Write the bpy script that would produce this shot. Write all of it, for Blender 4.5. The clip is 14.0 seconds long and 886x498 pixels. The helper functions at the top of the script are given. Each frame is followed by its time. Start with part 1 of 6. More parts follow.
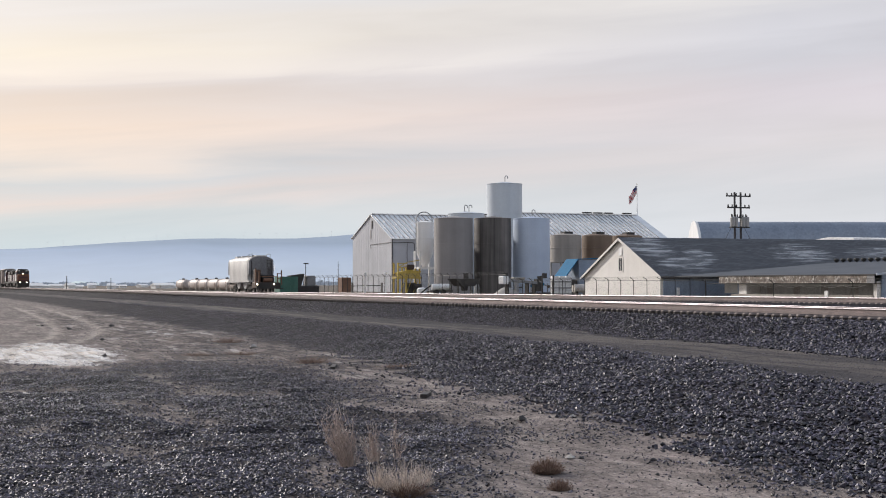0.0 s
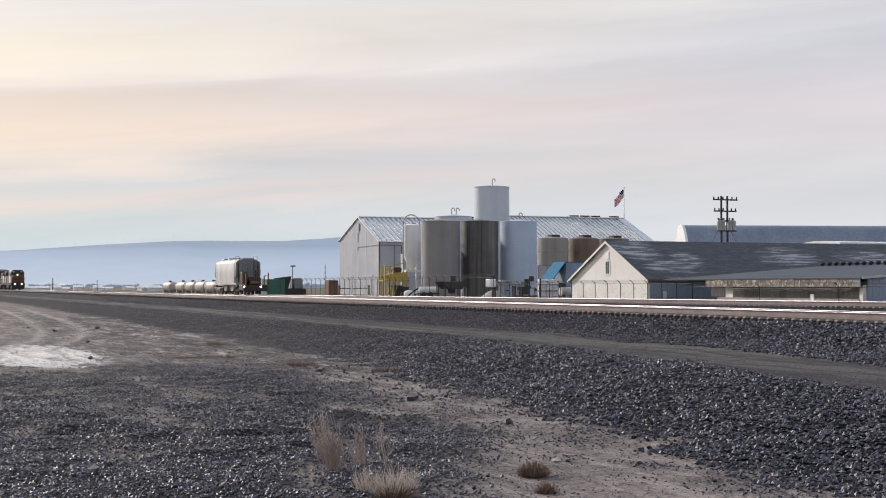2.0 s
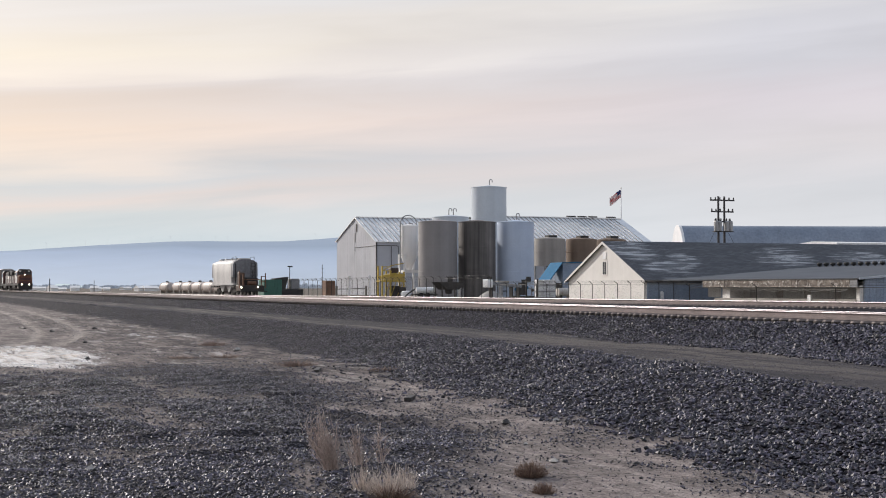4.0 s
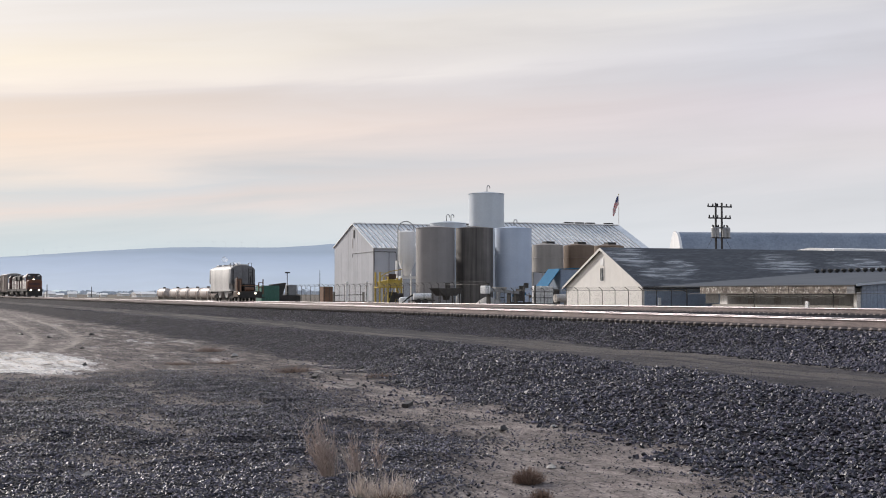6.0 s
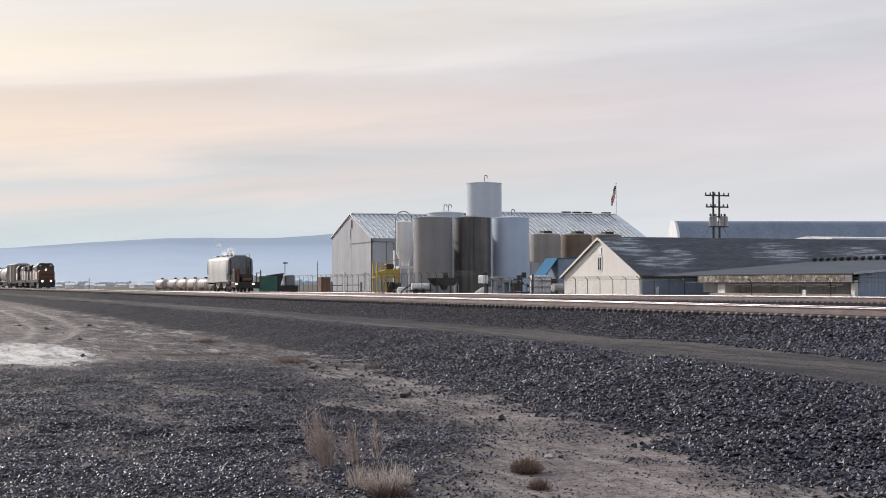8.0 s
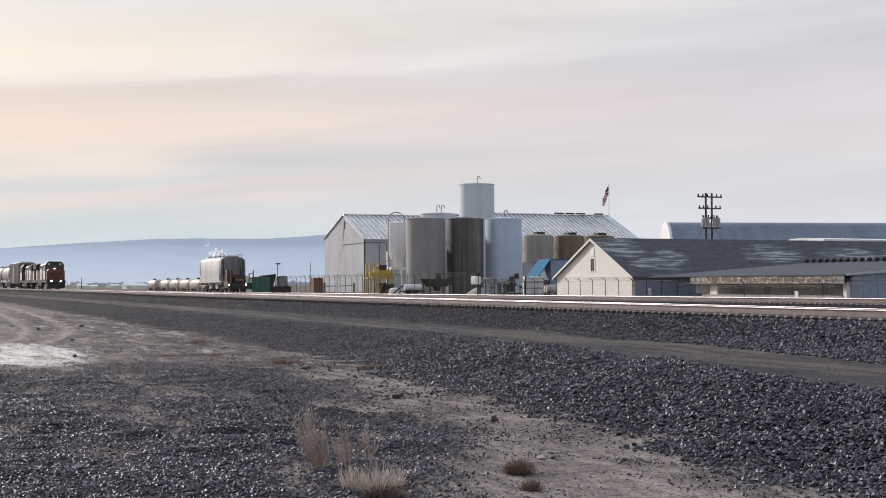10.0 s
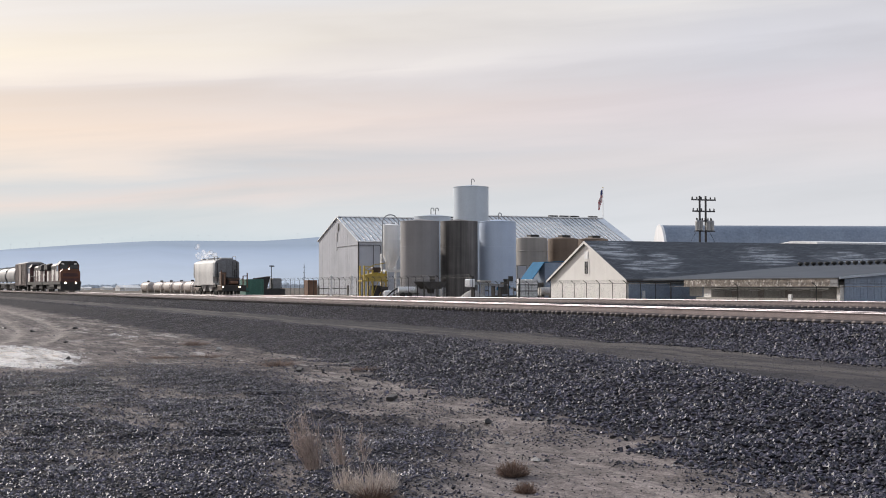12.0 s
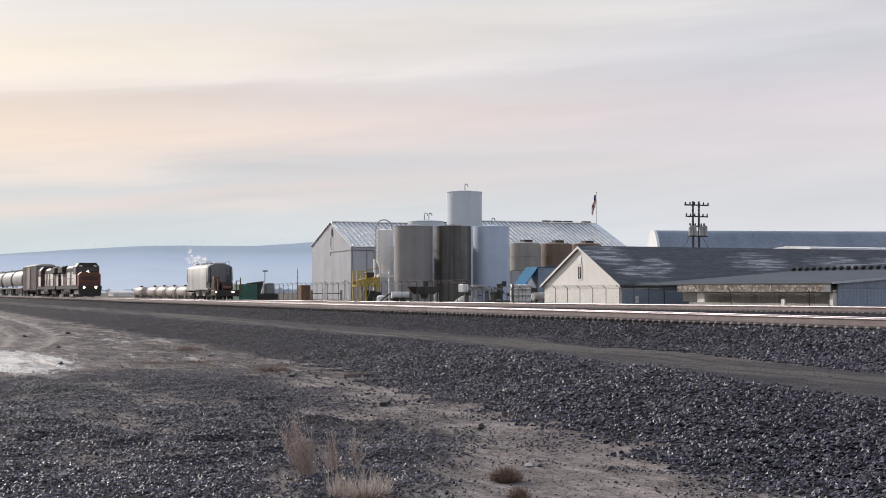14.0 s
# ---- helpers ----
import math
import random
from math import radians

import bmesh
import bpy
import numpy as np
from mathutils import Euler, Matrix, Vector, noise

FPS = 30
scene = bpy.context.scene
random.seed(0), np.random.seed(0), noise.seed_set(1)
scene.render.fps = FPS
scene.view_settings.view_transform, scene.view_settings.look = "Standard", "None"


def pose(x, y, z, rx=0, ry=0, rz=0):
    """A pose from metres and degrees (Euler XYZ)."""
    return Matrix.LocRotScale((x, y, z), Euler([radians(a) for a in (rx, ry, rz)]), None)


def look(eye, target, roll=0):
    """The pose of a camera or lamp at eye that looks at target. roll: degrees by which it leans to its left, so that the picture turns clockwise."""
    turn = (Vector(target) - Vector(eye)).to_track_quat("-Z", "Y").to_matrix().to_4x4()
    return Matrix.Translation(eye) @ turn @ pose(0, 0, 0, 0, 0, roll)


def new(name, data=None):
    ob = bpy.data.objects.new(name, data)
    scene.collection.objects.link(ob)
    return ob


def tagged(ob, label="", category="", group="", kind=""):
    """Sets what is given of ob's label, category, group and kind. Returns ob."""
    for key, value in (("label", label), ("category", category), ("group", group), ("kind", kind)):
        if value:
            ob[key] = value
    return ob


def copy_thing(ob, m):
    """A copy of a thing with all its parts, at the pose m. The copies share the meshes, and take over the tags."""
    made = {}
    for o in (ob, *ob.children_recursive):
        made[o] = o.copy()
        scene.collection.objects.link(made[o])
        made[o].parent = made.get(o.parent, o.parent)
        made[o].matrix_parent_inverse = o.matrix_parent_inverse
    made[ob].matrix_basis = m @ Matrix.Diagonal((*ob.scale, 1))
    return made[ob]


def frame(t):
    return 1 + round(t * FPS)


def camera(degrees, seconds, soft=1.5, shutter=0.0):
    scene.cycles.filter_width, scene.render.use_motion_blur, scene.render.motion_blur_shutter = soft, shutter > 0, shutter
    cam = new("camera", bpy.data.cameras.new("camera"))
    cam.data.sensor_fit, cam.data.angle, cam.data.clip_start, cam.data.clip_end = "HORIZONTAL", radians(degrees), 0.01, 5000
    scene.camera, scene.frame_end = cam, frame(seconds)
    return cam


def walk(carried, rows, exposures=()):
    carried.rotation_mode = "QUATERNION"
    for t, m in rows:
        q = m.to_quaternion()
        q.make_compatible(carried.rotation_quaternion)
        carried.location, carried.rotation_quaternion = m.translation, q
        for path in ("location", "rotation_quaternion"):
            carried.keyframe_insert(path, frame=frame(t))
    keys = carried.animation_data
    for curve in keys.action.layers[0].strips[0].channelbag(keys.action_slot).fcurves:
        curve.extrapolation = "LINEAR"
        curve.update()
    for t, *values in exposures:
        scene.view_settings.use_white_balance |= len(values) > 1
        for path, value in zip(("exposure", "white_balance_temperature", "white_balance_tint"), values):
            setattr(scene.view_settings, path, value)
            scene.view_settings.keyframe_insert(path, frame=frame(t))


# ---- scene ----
# ---- camera ----
EYE = (0.0, 0.0, 2.7)
LENS = 36.17
AIM = [
    (0, 21.886, 1.443, -0.165), (0.5, 21.996, 1.458, -0.150), (1, 22.152, 1.526, -0.050),
    (1.5, 22.306, 1.562, -0.040), (2, 22.429, 1.562, -0.045), (2.5, 22.498, 1.561, -0.045),
    (3, 22.532, 1.525, -0.035), (5.5, 22.567, 1.780, -0.073), (6, 22.652, 1.843, -0.005),
    (6.5, 22.770, 1.816, -0.074), (7, 22.823, 1.707, -0.077), (7.5, 22.818, 1.559, -0.139),
    (8, 22.751, 1.414, -0.212), (10.5, 23.146, 1.492, -0.120), (11, 23.220, 1.564, -0.094),
    (11.5, 23.293, 1.583, -0.022), (12, 23.307, 1.561, -0.065), (12.5, 23.332, 1.535, 0.011),
    (13, 23.372, 1.561, -0.060), (13.5, 23.470, 1.657, -0.012), (14, 23.583, 1.774, -0.045),
]


def aim(yaw, pitch, roll):
    y, p = radians(yaw), radians(pitch)
    far = Vector((math.sin(y) * math.cos(p), math.cos(y) * math.cos(p), math.sin(p)))
    return look(EYE, Vector(EYE) + far * 100, roll)


cam = camera(LENS, 14.0, soft=1.0)
walk(cam, [(t, aim(y, p, r)) for t, y, p, r in AIM])

# ---- world, sun ----
SUN_AZ, SUN_EL = -25.0, 26.0      # degrees from +Y towards +X, and above the horizon
world = bpy.data.worlds.new("sky")
scene.world = world
world.use_nodes = True


class Nodes:
    """Small helper to write node trees in a few lines."""

    def __init__(self, tree):
        self.t = tree
        tree.nodes.clear()

    def add(self, kind, ins=None):
        n = self.t.nodes.new(kind)
        return self.feed(n, ins)

    def feed(self, n, ins):
        for k, v in (ins or {}).items():
            if isinstance(v, bpy.types.NodeSocket):
                self.t.links.new(v, n.inputs[k])
            else:
                n.inputs[k].default_value = v
        return n

    def math(self, op, a, b=0.0, c=0.0, clamp=False):
        n = self.add("ShaderNodeMath", {0: a, 1: b, 2: c})
        n.operation, n.use_clamp = op, clamp
        return n.outputs[0]

    def mix(self, f, a, b, blend="MIX"):
        n = self.add("ShaderNodeMix")
        n.data_type, n.blend_type = "RGBA", blend
        self.feed(n, {0: f, 6: a, 7: b})
        return n.outputs[2]

    def ramp(self, f, stops):
        n = self.add("ShaderNodeValToRGB", {0: f})
        e = n.color_ramp.elements
        while len(e) < len(stops):
            e.new(0.5)
        for i, (p, c) in enumerate(stops):
            e[i].position = p
            e[i].color = c if len(c) == 4 else (*c, 1)
        return n.outputs[0]

    def noise(self, vec, scale, detail=4, rough=0.55, dist=0.0):
        return self.add("ShaderNodeTexNoise", {"Vector": vec, "Scale": scale, "Detail": detail, "Roughness": rough, "Distortion": dist}).outputs[0]

    def span(self, v, lo, hi, a=0.0, b=1.0):
        return self.add("ShaderNodeMapRange", {0: v, 1: lo, 2: hi, 3: a, 4: b}).outputs[0]

    def mapped(self, vec, scale=(1, 1, 1), rot=(0, 0, 0), loc=(0, 0, 0)):
        return self.add("ShaderNodeMapping", {"Vector": vec, "Scale": scale, "Rotation": rot, "Location": loc}).outputs[0]


def build_sky():
    n = Nodes(world.node_tree)
    way = n.add("ShaderNodeTexCoord").outputs["Generated"]
    sky = n.add("ShaderNodeTexSky")
    sky.sky_type, sky.sun_disc, sky.air_density, sky.dust_density = "NISHITA", False, 1.0, 2.0
    sky.sun_elevation, sky.sun_rotation = radians(SUN_EL), radians(SUN_AZ)
    sep = n.add("ShaderNodeSeparateXYZ", {0: way})
    height = sep.outputs["Z"]
    # turn so that the first axis runs across the view
    turned = n.mapped(way, rot=(0, 0, radians(23)))
    across = n.add("ShaderNodeSeparateXYZ", {0: turned}).outputs["X"]
    tilted = n.math("SUBTRACT", height, n.math("MULTIPLY", across, 0.06))
    # long thin cirrus streaks
    vec = n.add("ShaderNodeCombineXYZ", {0: n.math("MULTIPLY", across, 3.2), 1: n.math("MULTIPLY", tilted, 30.0), 2: 0.3}).outputs[0]
    streak = n.noise(vec, 1.0, 5, 0.5, 0.6)
    vec2 = n.add("ShaderNodeCombineXYZ", {0: n.math("MULTIPLY", across, 7.0), 1: n.math("MULTIPLY", tilted, 90.0), 2: 4.1}).outputs[0]
    fine = n.noise(vec2, 1.0, 5, 0.55, 0.5)
    warp = n.math("ADD", tilted, n.math("ADD", n.span(streak, 0.0, 1.0, -0.02, 0.02), n.span(fine, 0.0, 1.0, -0.008, 0.008)))
    rise = n.span(warp, 0.0, 0.25)

    def tone(r, g, b):
        return tuple(10 * ((c / 255 + 0.055) / 1.055) ** 2.4 for c in (r, g, b))
    west = n.ramp(rise, [(0.0, tone(208, 224, 232)), (0.17, tone(203, 218, 226)), (0.25, tone(212, 219, 222)), (0.31, tone(228, 217, 213)), (0.37, tone(208, 211, 214)),
                         (0.43, tone(232, 221, 213)), (0.50, tone(248, 227, 210)), (0.62, tone(238, 226, 219)), (0.72, tone(252, 240, 223)), (0.84, tone(236, 229, 224)), (1.0, tone(228, 226, 226))])
    east = n.ramp(rise, [(0.0, tone(222, 225, 230)), (0.2, tone(221, 222, 227)), (0.34, tone(224, 219, 222)), (0.48, tone(222, 215, 221)), (0.6, tone(213, 212, 219)),
                         (0.72, tone(213, 212, 218)), (0.80, tone(225, 222, 222)), (0.88, tone(211, 214, 220)), (1.0, tone(206, 211, 219))])
    veil = n.mix(n.span(across, -0.30, 0.22), west, east)
    aim_ = n.add("ShaderNodeVectorMath", {0: way, 1: tuple(toward)})
    aim_.operation = "DOT_PRODUCT"
    near_sun = n.math("POWER", n.math("MAXIMUM", aim_.outputs["Value"], 0.0), 14.0)
    veil = n.mix(n.math("MULTIPLY", near_sun, 0.85), veil, (13.0, 11.6, 10.2, 1))
    veil = n.mix(n.span(height, 0.3, 0.8, 0.0, 0.75), veil, (4.6, 5.6, 7.4, 1))
    lit = n.math("ADD", n.span(streak, 0.34, 0.66, 0.95, 1.05), n.span(fine, 0.3, 0.7, -0.012, 0.012))
    # one long bright band of cirrus, and a thin grey gap under it
    wisp = n.math("ADD", n.math("SUBTRACT", tilted, 0.166), n.span(streak, 0.0, 1.0, -0.012, 0.012))
    wisp = n.math("ADD", wisp, n.span(fine, 0.0, 1.0, -0.007, 0.007))
    lit = n.math("ADD", lit, n.math("MULTIPLY", n.math("SUBTRACT", n.span(n.math("ABSOLUTE", wisp), 0.001, 0.012, 1.0, 0.0), n.span(n.math("ABSOLUTE", n.math("ADD", wisp, 0.022)), 0.0, 0.014, 0.6, 0.0)), 0.055))
    veil = n.mix(1.0, veil, lit, "MULTIPLY")
    col = n.mix(n.span(height, 0.3, 0.9, 0.96, 0.6), sky.outputs[0], veil)
    back = n.add("ShaderNodeBackground", {"Color": col, "Strength": 0.1})
    out = n.add("ShaderNodeOutputWorld")
    n.t.links.new(back.outputs[0], out.inputs[0])


sun = new("sun", bpy.data.lights.new("sun", "SUN"))
sun.data.energy, sun.data.angle, sun.data.color = 3.7, radians(3.0), (1.0, 0.93, 0.86)
a, e = radians(SUN_AZ), radians(SUN_EL)
toward = Vector((math.sin(a) * math.cos(e), math.cos(a) * math.cos(e), math.sin(e)))
sun.matrix_world = look(toward * 100, (0, 0, 0))
build_sky()
scene.view_settings.exposure = 0.0


# ---- materials ----
def surface(name, c1, c2, scale=1.0, rough=0.8, metal=0.0, bump=0.3, grain=12.0, streaks=0.0, dirt=None, dirt_amount=0.4, glow=None, island=0.0, spread=0.25, gloss=0.5):
    """A worn surface: two colours by coarse noise, fine grain, vertical streaks, dirt and bump, in metres."""
    m = bpy.data.materials.new(name)
    m.use_nodes = True
    n = Nodes(m.node_tree)
    pos = n.add("ShaderNodeTexCoord").outputs["Object"]
    coarse = n.noise(pos, scale, 5, 0.6)
    fine = n.noise(pos, scale * grain, 3, 0.6)
    col = n.mix(n.span(coarse, 0.35, 0.65), (*c1, 1), (*c2, 1))
    col = n.mix(1.0, col, n.span(fine, 0.2, 0.8, 1 - spread, 1 + spread), "MULTIPLY")
    if streaks:
        run = n.noise(n.mapped(pos, (1.6, 1.6, 0.06)), scale * 1.5, 4, 0.6)
        col = n.mix(1.0, col, n.span(run, 0.3, 0.7, 1 - streaks, 1 + streaks * 0.5), "MULTIPLY")
    if dirt:
        spots = n.noise(pos, scale * 2.7, 6, 0.65, 0.5)
        col = n.mix(n.span(spots, 0.52, 0.68, 0.0, dirt_amount), col, (*dirt, 1))
    if island:
        rnd = n.add("ShaderNodeNewGeometry").outputs["Random Per Island"]
        col = n.mix(1.0, col, n.span(rnd, 0, 1, 1 - island, 1 + island), "MULTIPLY")
    bs = n.add("ShaderNodeBsdfPrincipled", {"Base Color": col, "Metallic": metal, "Specular IOR Level": gloss,
               "Roughness": n.span(fine, 0.2, 0.8, max(0.03, rough - 0.1), min(1.0, rough + 0.1))})
    if bump:
        b = n.add("ShaderNodeBump", {"Strength": bump, "Distance": 0.02, "Height": n.math("ADD", fine, coarse)})
        n.t.links.new(b.outputs[0], bs.inputs["Normal"])
    if glow:
        bs.inputs["Emission Color"].default_value = (*glow[:3], 1)
        bs.inputs["Emission Strength"].default_value = glow[3]
    out = n.add("ShaderNodeOutputMaterial")
    n.t.links.new(bs.outputs[0], out.inputs[0])
    return m


M = {
    "rail": surface("rail_steel_rusty", (0.15, 0.12, 0.118), (0.22, 0.175, 0.17), 2, 0.65, 0.1, 0.2),
    "rail_head": surface("rail_head_polished", (0.29, 0.265, 0.28), (0.37, 0.34, 0.355), 3, 0.52, 1.0, 0.0),
    "tie_top": surface("pale_tie_top", (0.14, 0.113, 0.102), (0.21, 0.174, 0.16), 3, 0.85, 0, 0.5, island=0.15),
    "tie": surface("dark_timber_tie", (0.022, 0.018, 0.017), (0.05, 0.04, 0.036), 3, 0.85, 0, 0.5, island=0.2),
    "stone": surface("ballast_stone", (0.012, 0.0112, 0.0175), (0.092, 0.083, 0.114), 9, 0.48, 0, 0.2, 4, island=0.92, gloss=0.42),
    "pebble": surface("grey_pebble", (0.017, 0.016, 0.024), (0.113, 0.104, 0.139), 9, 0.45, 0, 0.2, 4, island=0.92, gloss=0.38),
    "white_metal": surface("white_corrugated_metal", (0.40, 0.408, 0.45), (0.47, 0.478, 0.52), 0.2, 0.6, 0.0, 0.05, 30, 0.10, spread=0.06),
    "roof_metal": surface("galvanised_roof_metal", (0.80, 0.80, 0.81), (0.90, 0.90, 0.90), 0.15, 0.40, 0.8, 0.05, 30, dirt=(0.28, 0.26, 0.25), spread=0.06),
    "tank_grey": surface("weathered_grey_tank_paint", (0.25, 0.238, 0.243), (0.29, 0.276, 0.28), 0.25, 0.6, 0.1, 0.05, 20, 0.12, spread=0.06),
    "tank_dark": surface("rust_streaked_dark_tank", (0.125, 0.115, 0.113), (0.165, 0.152, 0.148), 0.35, 0.65, 0.1, 0.05, 20, 0.7, spread=0.06),
    "tank_blue": surface("pale_blue_tank_paint", (0.46, 0.54, 0.69), (0.52, 0.60, 0.74), 0.2, 0.5, 0.05, 0.05, 20, 0.08, spread=0.06),
    "tank_white": surface("pale_grey_tank_paint", (0.52, 0.57, 0.64), (0.58, 0.63, 0.69), 0.2, 0.5, 0.05, 0.05, 20, 0.08, spread=0.06),
    "tank_tan": surface("tan_fibreglass_tank", (0.30, 0.275, 0.255), (0.36, 0.33, 0.305), 0.3, 0.6, 0.0, 0.05, 20, 0.2, spread=0.06),
    "silo_white": surface("white_silo_paint", (0.82, 0.82, 0.83), (0.87, 0.86, 0.86), 0.4, 0.5, 0, 0.05, 20, 0.12, spread=0.06),
    "plaster": surface("cream_painted_board_wall", (0.74, 0.71, 0.68), (0.80, 0.77, 0.74), 0.3, 0.8, 0, 0.03, 20, 0.06, dirt=(0.55, 0.5, 0.46), dirt_amount=0.12, spread=0.05),
    "shingle": surface("dark_asphalt_shingle", (0.065, 0.072, 0.085), (0.10, 0.105, 0.118), 0.25, 0.8, 0, 0.4, 25, dirt=(0.16, 0.165, 0.17), dirt_amount=0.5),
    "blue_metal": surface("blue_grey_corrugated_metal", (0.24, 0.30, 0.40), (0.30, 0.36, 0.46), 0.3, 0.5, 0.1, 0.05, 20, 0.1),
    "concrete": surface("weathered_concrete", (0.30, 0.28, 0.26), (0.40, 0.38, 0.35), 0.6, 0.85, 0, 0.3, 15, 0.15, dirt=(0.18, 0.15, 0.12)),
    "flaked": surface("flaking_white_painted_fascia", (0.07, 0.052, 0.042), (0.24, 0.20, 0.17), 0.9, 0.8, 0, 0.3, 8, dirt=(0.72, 0.68, 0.63), dirt_amount=0.95),
    "steel": surface("galvanised_steel", (0.30, 0.30, 0.31), (0.38, 0.38, 0.38), 1, 0.5, 0.7, 0.05),
    "dark_steel": surface("dark_weathered_steel", (0.035, 0.033, 0.033), (0.06, 0.055, 0.052), 1, 0.6, 0.4, 0.1),
    "wood": surface("weathered_pole_wood", (0.05, 0.048, 0.052), (0.085, 0.08, 0.084), 1.5, 0.85, 0, 0.3, 12, 0.2),
    "yellow": surface("worn_yellow_paint", (0.45, 0.33, 0.06), (0.55, 0.41, 0.09), 0.8, 0.55, 0.1, 0.1, dirt=(0.15, 0.11, 0.06)),
    "blue": surface("blue_tarp_sheet", (0.015, 0.12, 0.24), (0.025, 0.15, 0.29), 0.5, 0.8, 0, 0.1, gloss=0.2),
    "orange": surface("sooty_orange_paint", (0.125, 0.043, 0.019), (0.185, 0.066, 0.028), 0.6, 0.45, 0.0, 0.1, dirt=(0.10, 0.04, 0.03)),
    "soot": surface("black_sooty_paint", (0.02, 0.018, 0.018), (0.04, 0.034, 0.032), 0.7, 0.6, 0.1, 0.1),
    "loco_white": surface("dusty_white_loco_paint", (0.70, 0.67, 0.65), (0.80, 0.77, 0.74), 0.7, 0.5, 0, 0.1, dirt=(0.25, 0.2, 0.17)),
    "maroon": surface("dark_maroon_paint", (0.06, 0.02, 0.02), (0.09, 0.032, 0.03), 0.7, 0.5, 0, 0.1, dirt=(0.05, 0.03, 0.03)),
    "car_grey": surface("light_grey_railcar_paint", (0.54, 0.52, 0.505), (0.64, 0.62, 0.605), 0.35, 0.5, 0.0, 0.05, 15, 0.2),
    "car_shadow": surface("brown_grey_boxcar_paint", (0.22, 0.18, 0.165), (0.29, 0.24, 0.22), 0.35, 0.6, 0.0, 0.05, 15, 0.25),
    "green": surface("green_container_paint", (0.04, 0.13, 0.10), (0.06, 0.17, 0.13), 0.4, 0.55, 0, 0.1, 12, 0.2),
    "rust": surface("rust_brown_steel", (0.16, 0.085, 0.055), (0.23, 0.125, 0.08), 0.6, 0.75, 0.1, 0.2, 12, 0.2),
    "machine": surface("rusty_brown_machine_paint", (0.06, 0.04, 0.032), (0.10, 0.066, 0.05), 0.8, 0.6, 0.2, 0.1),
    "glass": surface("dark_window_glass", (0.02, 0.022, 0.025), (0.03, 0.03, 0.034), 1, 0.08, 0.0, 0.0),
    "lamp": surface("lit_headlamp", (0.9, 0.85, 0.7), (0.9, 0.85, 0.7), 1, 0.4, 0, 0, glow=(1.0, 0.86, 0.62, 7.0)),
    "red": surface("faded_red_cloth", (0.42, 0.05, 0.06), (0.50, 0.07, 0.08), 2, 0.8, 0, 0.1),
    "cloth_white": surface("white_cloth", (0.72, 0.72, 0.72), (0.78, 0.77, 0.76), 2, 0.8, 0, 0.1),
    "navy": surface("navy_cloth", (0.03, 0.045, 0.14), (0.04, 0.055, 0.17), 2, 0.8, 0, 0.1),
    "straw": surface("dry_straw_stem", (0.52, 0.44, 0.385), (0.72, 0.63, 0.56), 4, 0.8, 0, 0, island=0.35),
    "brown_brush": surface("brown_dry_brush", (0.17, 0.115, 0.09), (0.26, 0.18, 0.14), 4, 0.85, 0, 0, island=0.35),
    # Trees coloured pale blue: the distance haze is painted into them.
    "far_tree": surface("haze_painted_bare_trees", (0.42, 0.47, 0.54), (0.50, 0.55, 0.62), 0.05, 0.9, 0, 0),
    "black": surface("black_rubber", (0.015, 0.015, 0.015), (0.025, 0.025, 0.025), 2, 0.7, 0, 0.1),
    "seam_dark": surface("rust_stained_roof_seam", (0.22, 0.21, 0.21), (0.32, 0.31, 0.31), 0.3, 0.5, 0.4, 0.05),
    "tank_brown": surface("brown_stained_tank", (0.16, 0.11, 0.08), (0.21, 0.15, 0.11), 0.3, 0.6, 0.0, 0.05, 20, 0.2, spread=0.06),
    # Grimy, and darker than the car sides to paint in shade.
    "car_end": surface("shaded_grimy_car_end_paint", (0.17, 0.17, 0.182), (0.25, 0.25, 0.26), 0.5, 0.6, 0.1, 0.1),
    "moss_stone": surface("pale_broken_stone", (0.30, 0.28, 0.26), (0.40, 0.38, 0.36), 5, 0.6, 0, 0.3),
    "snow": surface("bright_distant_roof_sheet", (0.75, 0.75, 0.76), (0.8, 0.8, 0.8), 0.2, 0.5, 0, 0.0),
    "far_tank": surface("dirty_white_tank_car_paint", (0.42, 0.365, 0.345), (0.52, 0.46, 0.435), 0.3, 0.5, 0, 0.05, 15, 0.3),
    "shed_roof": surface("plain_grey_blue_sheet_roof", (0.04, 0.049, 0.066), (0.058, 0.069, 0.09), 0.2, 0.75, 0.1, 0.05, 20),
    "rake": surface("pale_blue_grey_trim", (0.42, 0.46, 0.52), (0.5, 0.54, 0.6), 0.5, 0.5, 0.1, 0.05),
    "dock_door": surface("grey_dock_door_panel", (0.40, 0.39, 0.385), (0.48, 0.47, 0.46), 0.8, 0.7, 0, 0.1, 10, 0.2),
    "rust_white": surface("rust_stained_white_tank", (0.5, 0.46, 0.43), (0.58, 0.54, 0.5), 0.8, 0.6, 0, 0.1, 10, 0.2, dirt=(0.3, 0.15, 0.09)),
    "brown_straw": surface("dry_brown_weed_stem", (0.36, 0.285, 0.25), (0.52, 0.43, 0.385), 4, 0.8, 0, 0, island=0.35),
    "train_grey": surface("grimy_grey_hopper_paint", (0.25, 0.242, 0.24), (0.33, 0.32, 0.315), 0.35, 0.55, 0.0, 0.05, 15, 0.25),
    "quonset": surface("blue_grey_arched_sheet", (0.24, 0.275, 0.335), (0.30, 0.335, 0.395), 0.1, 0.42, 0.4, 0.05, 20, 0.1),
}


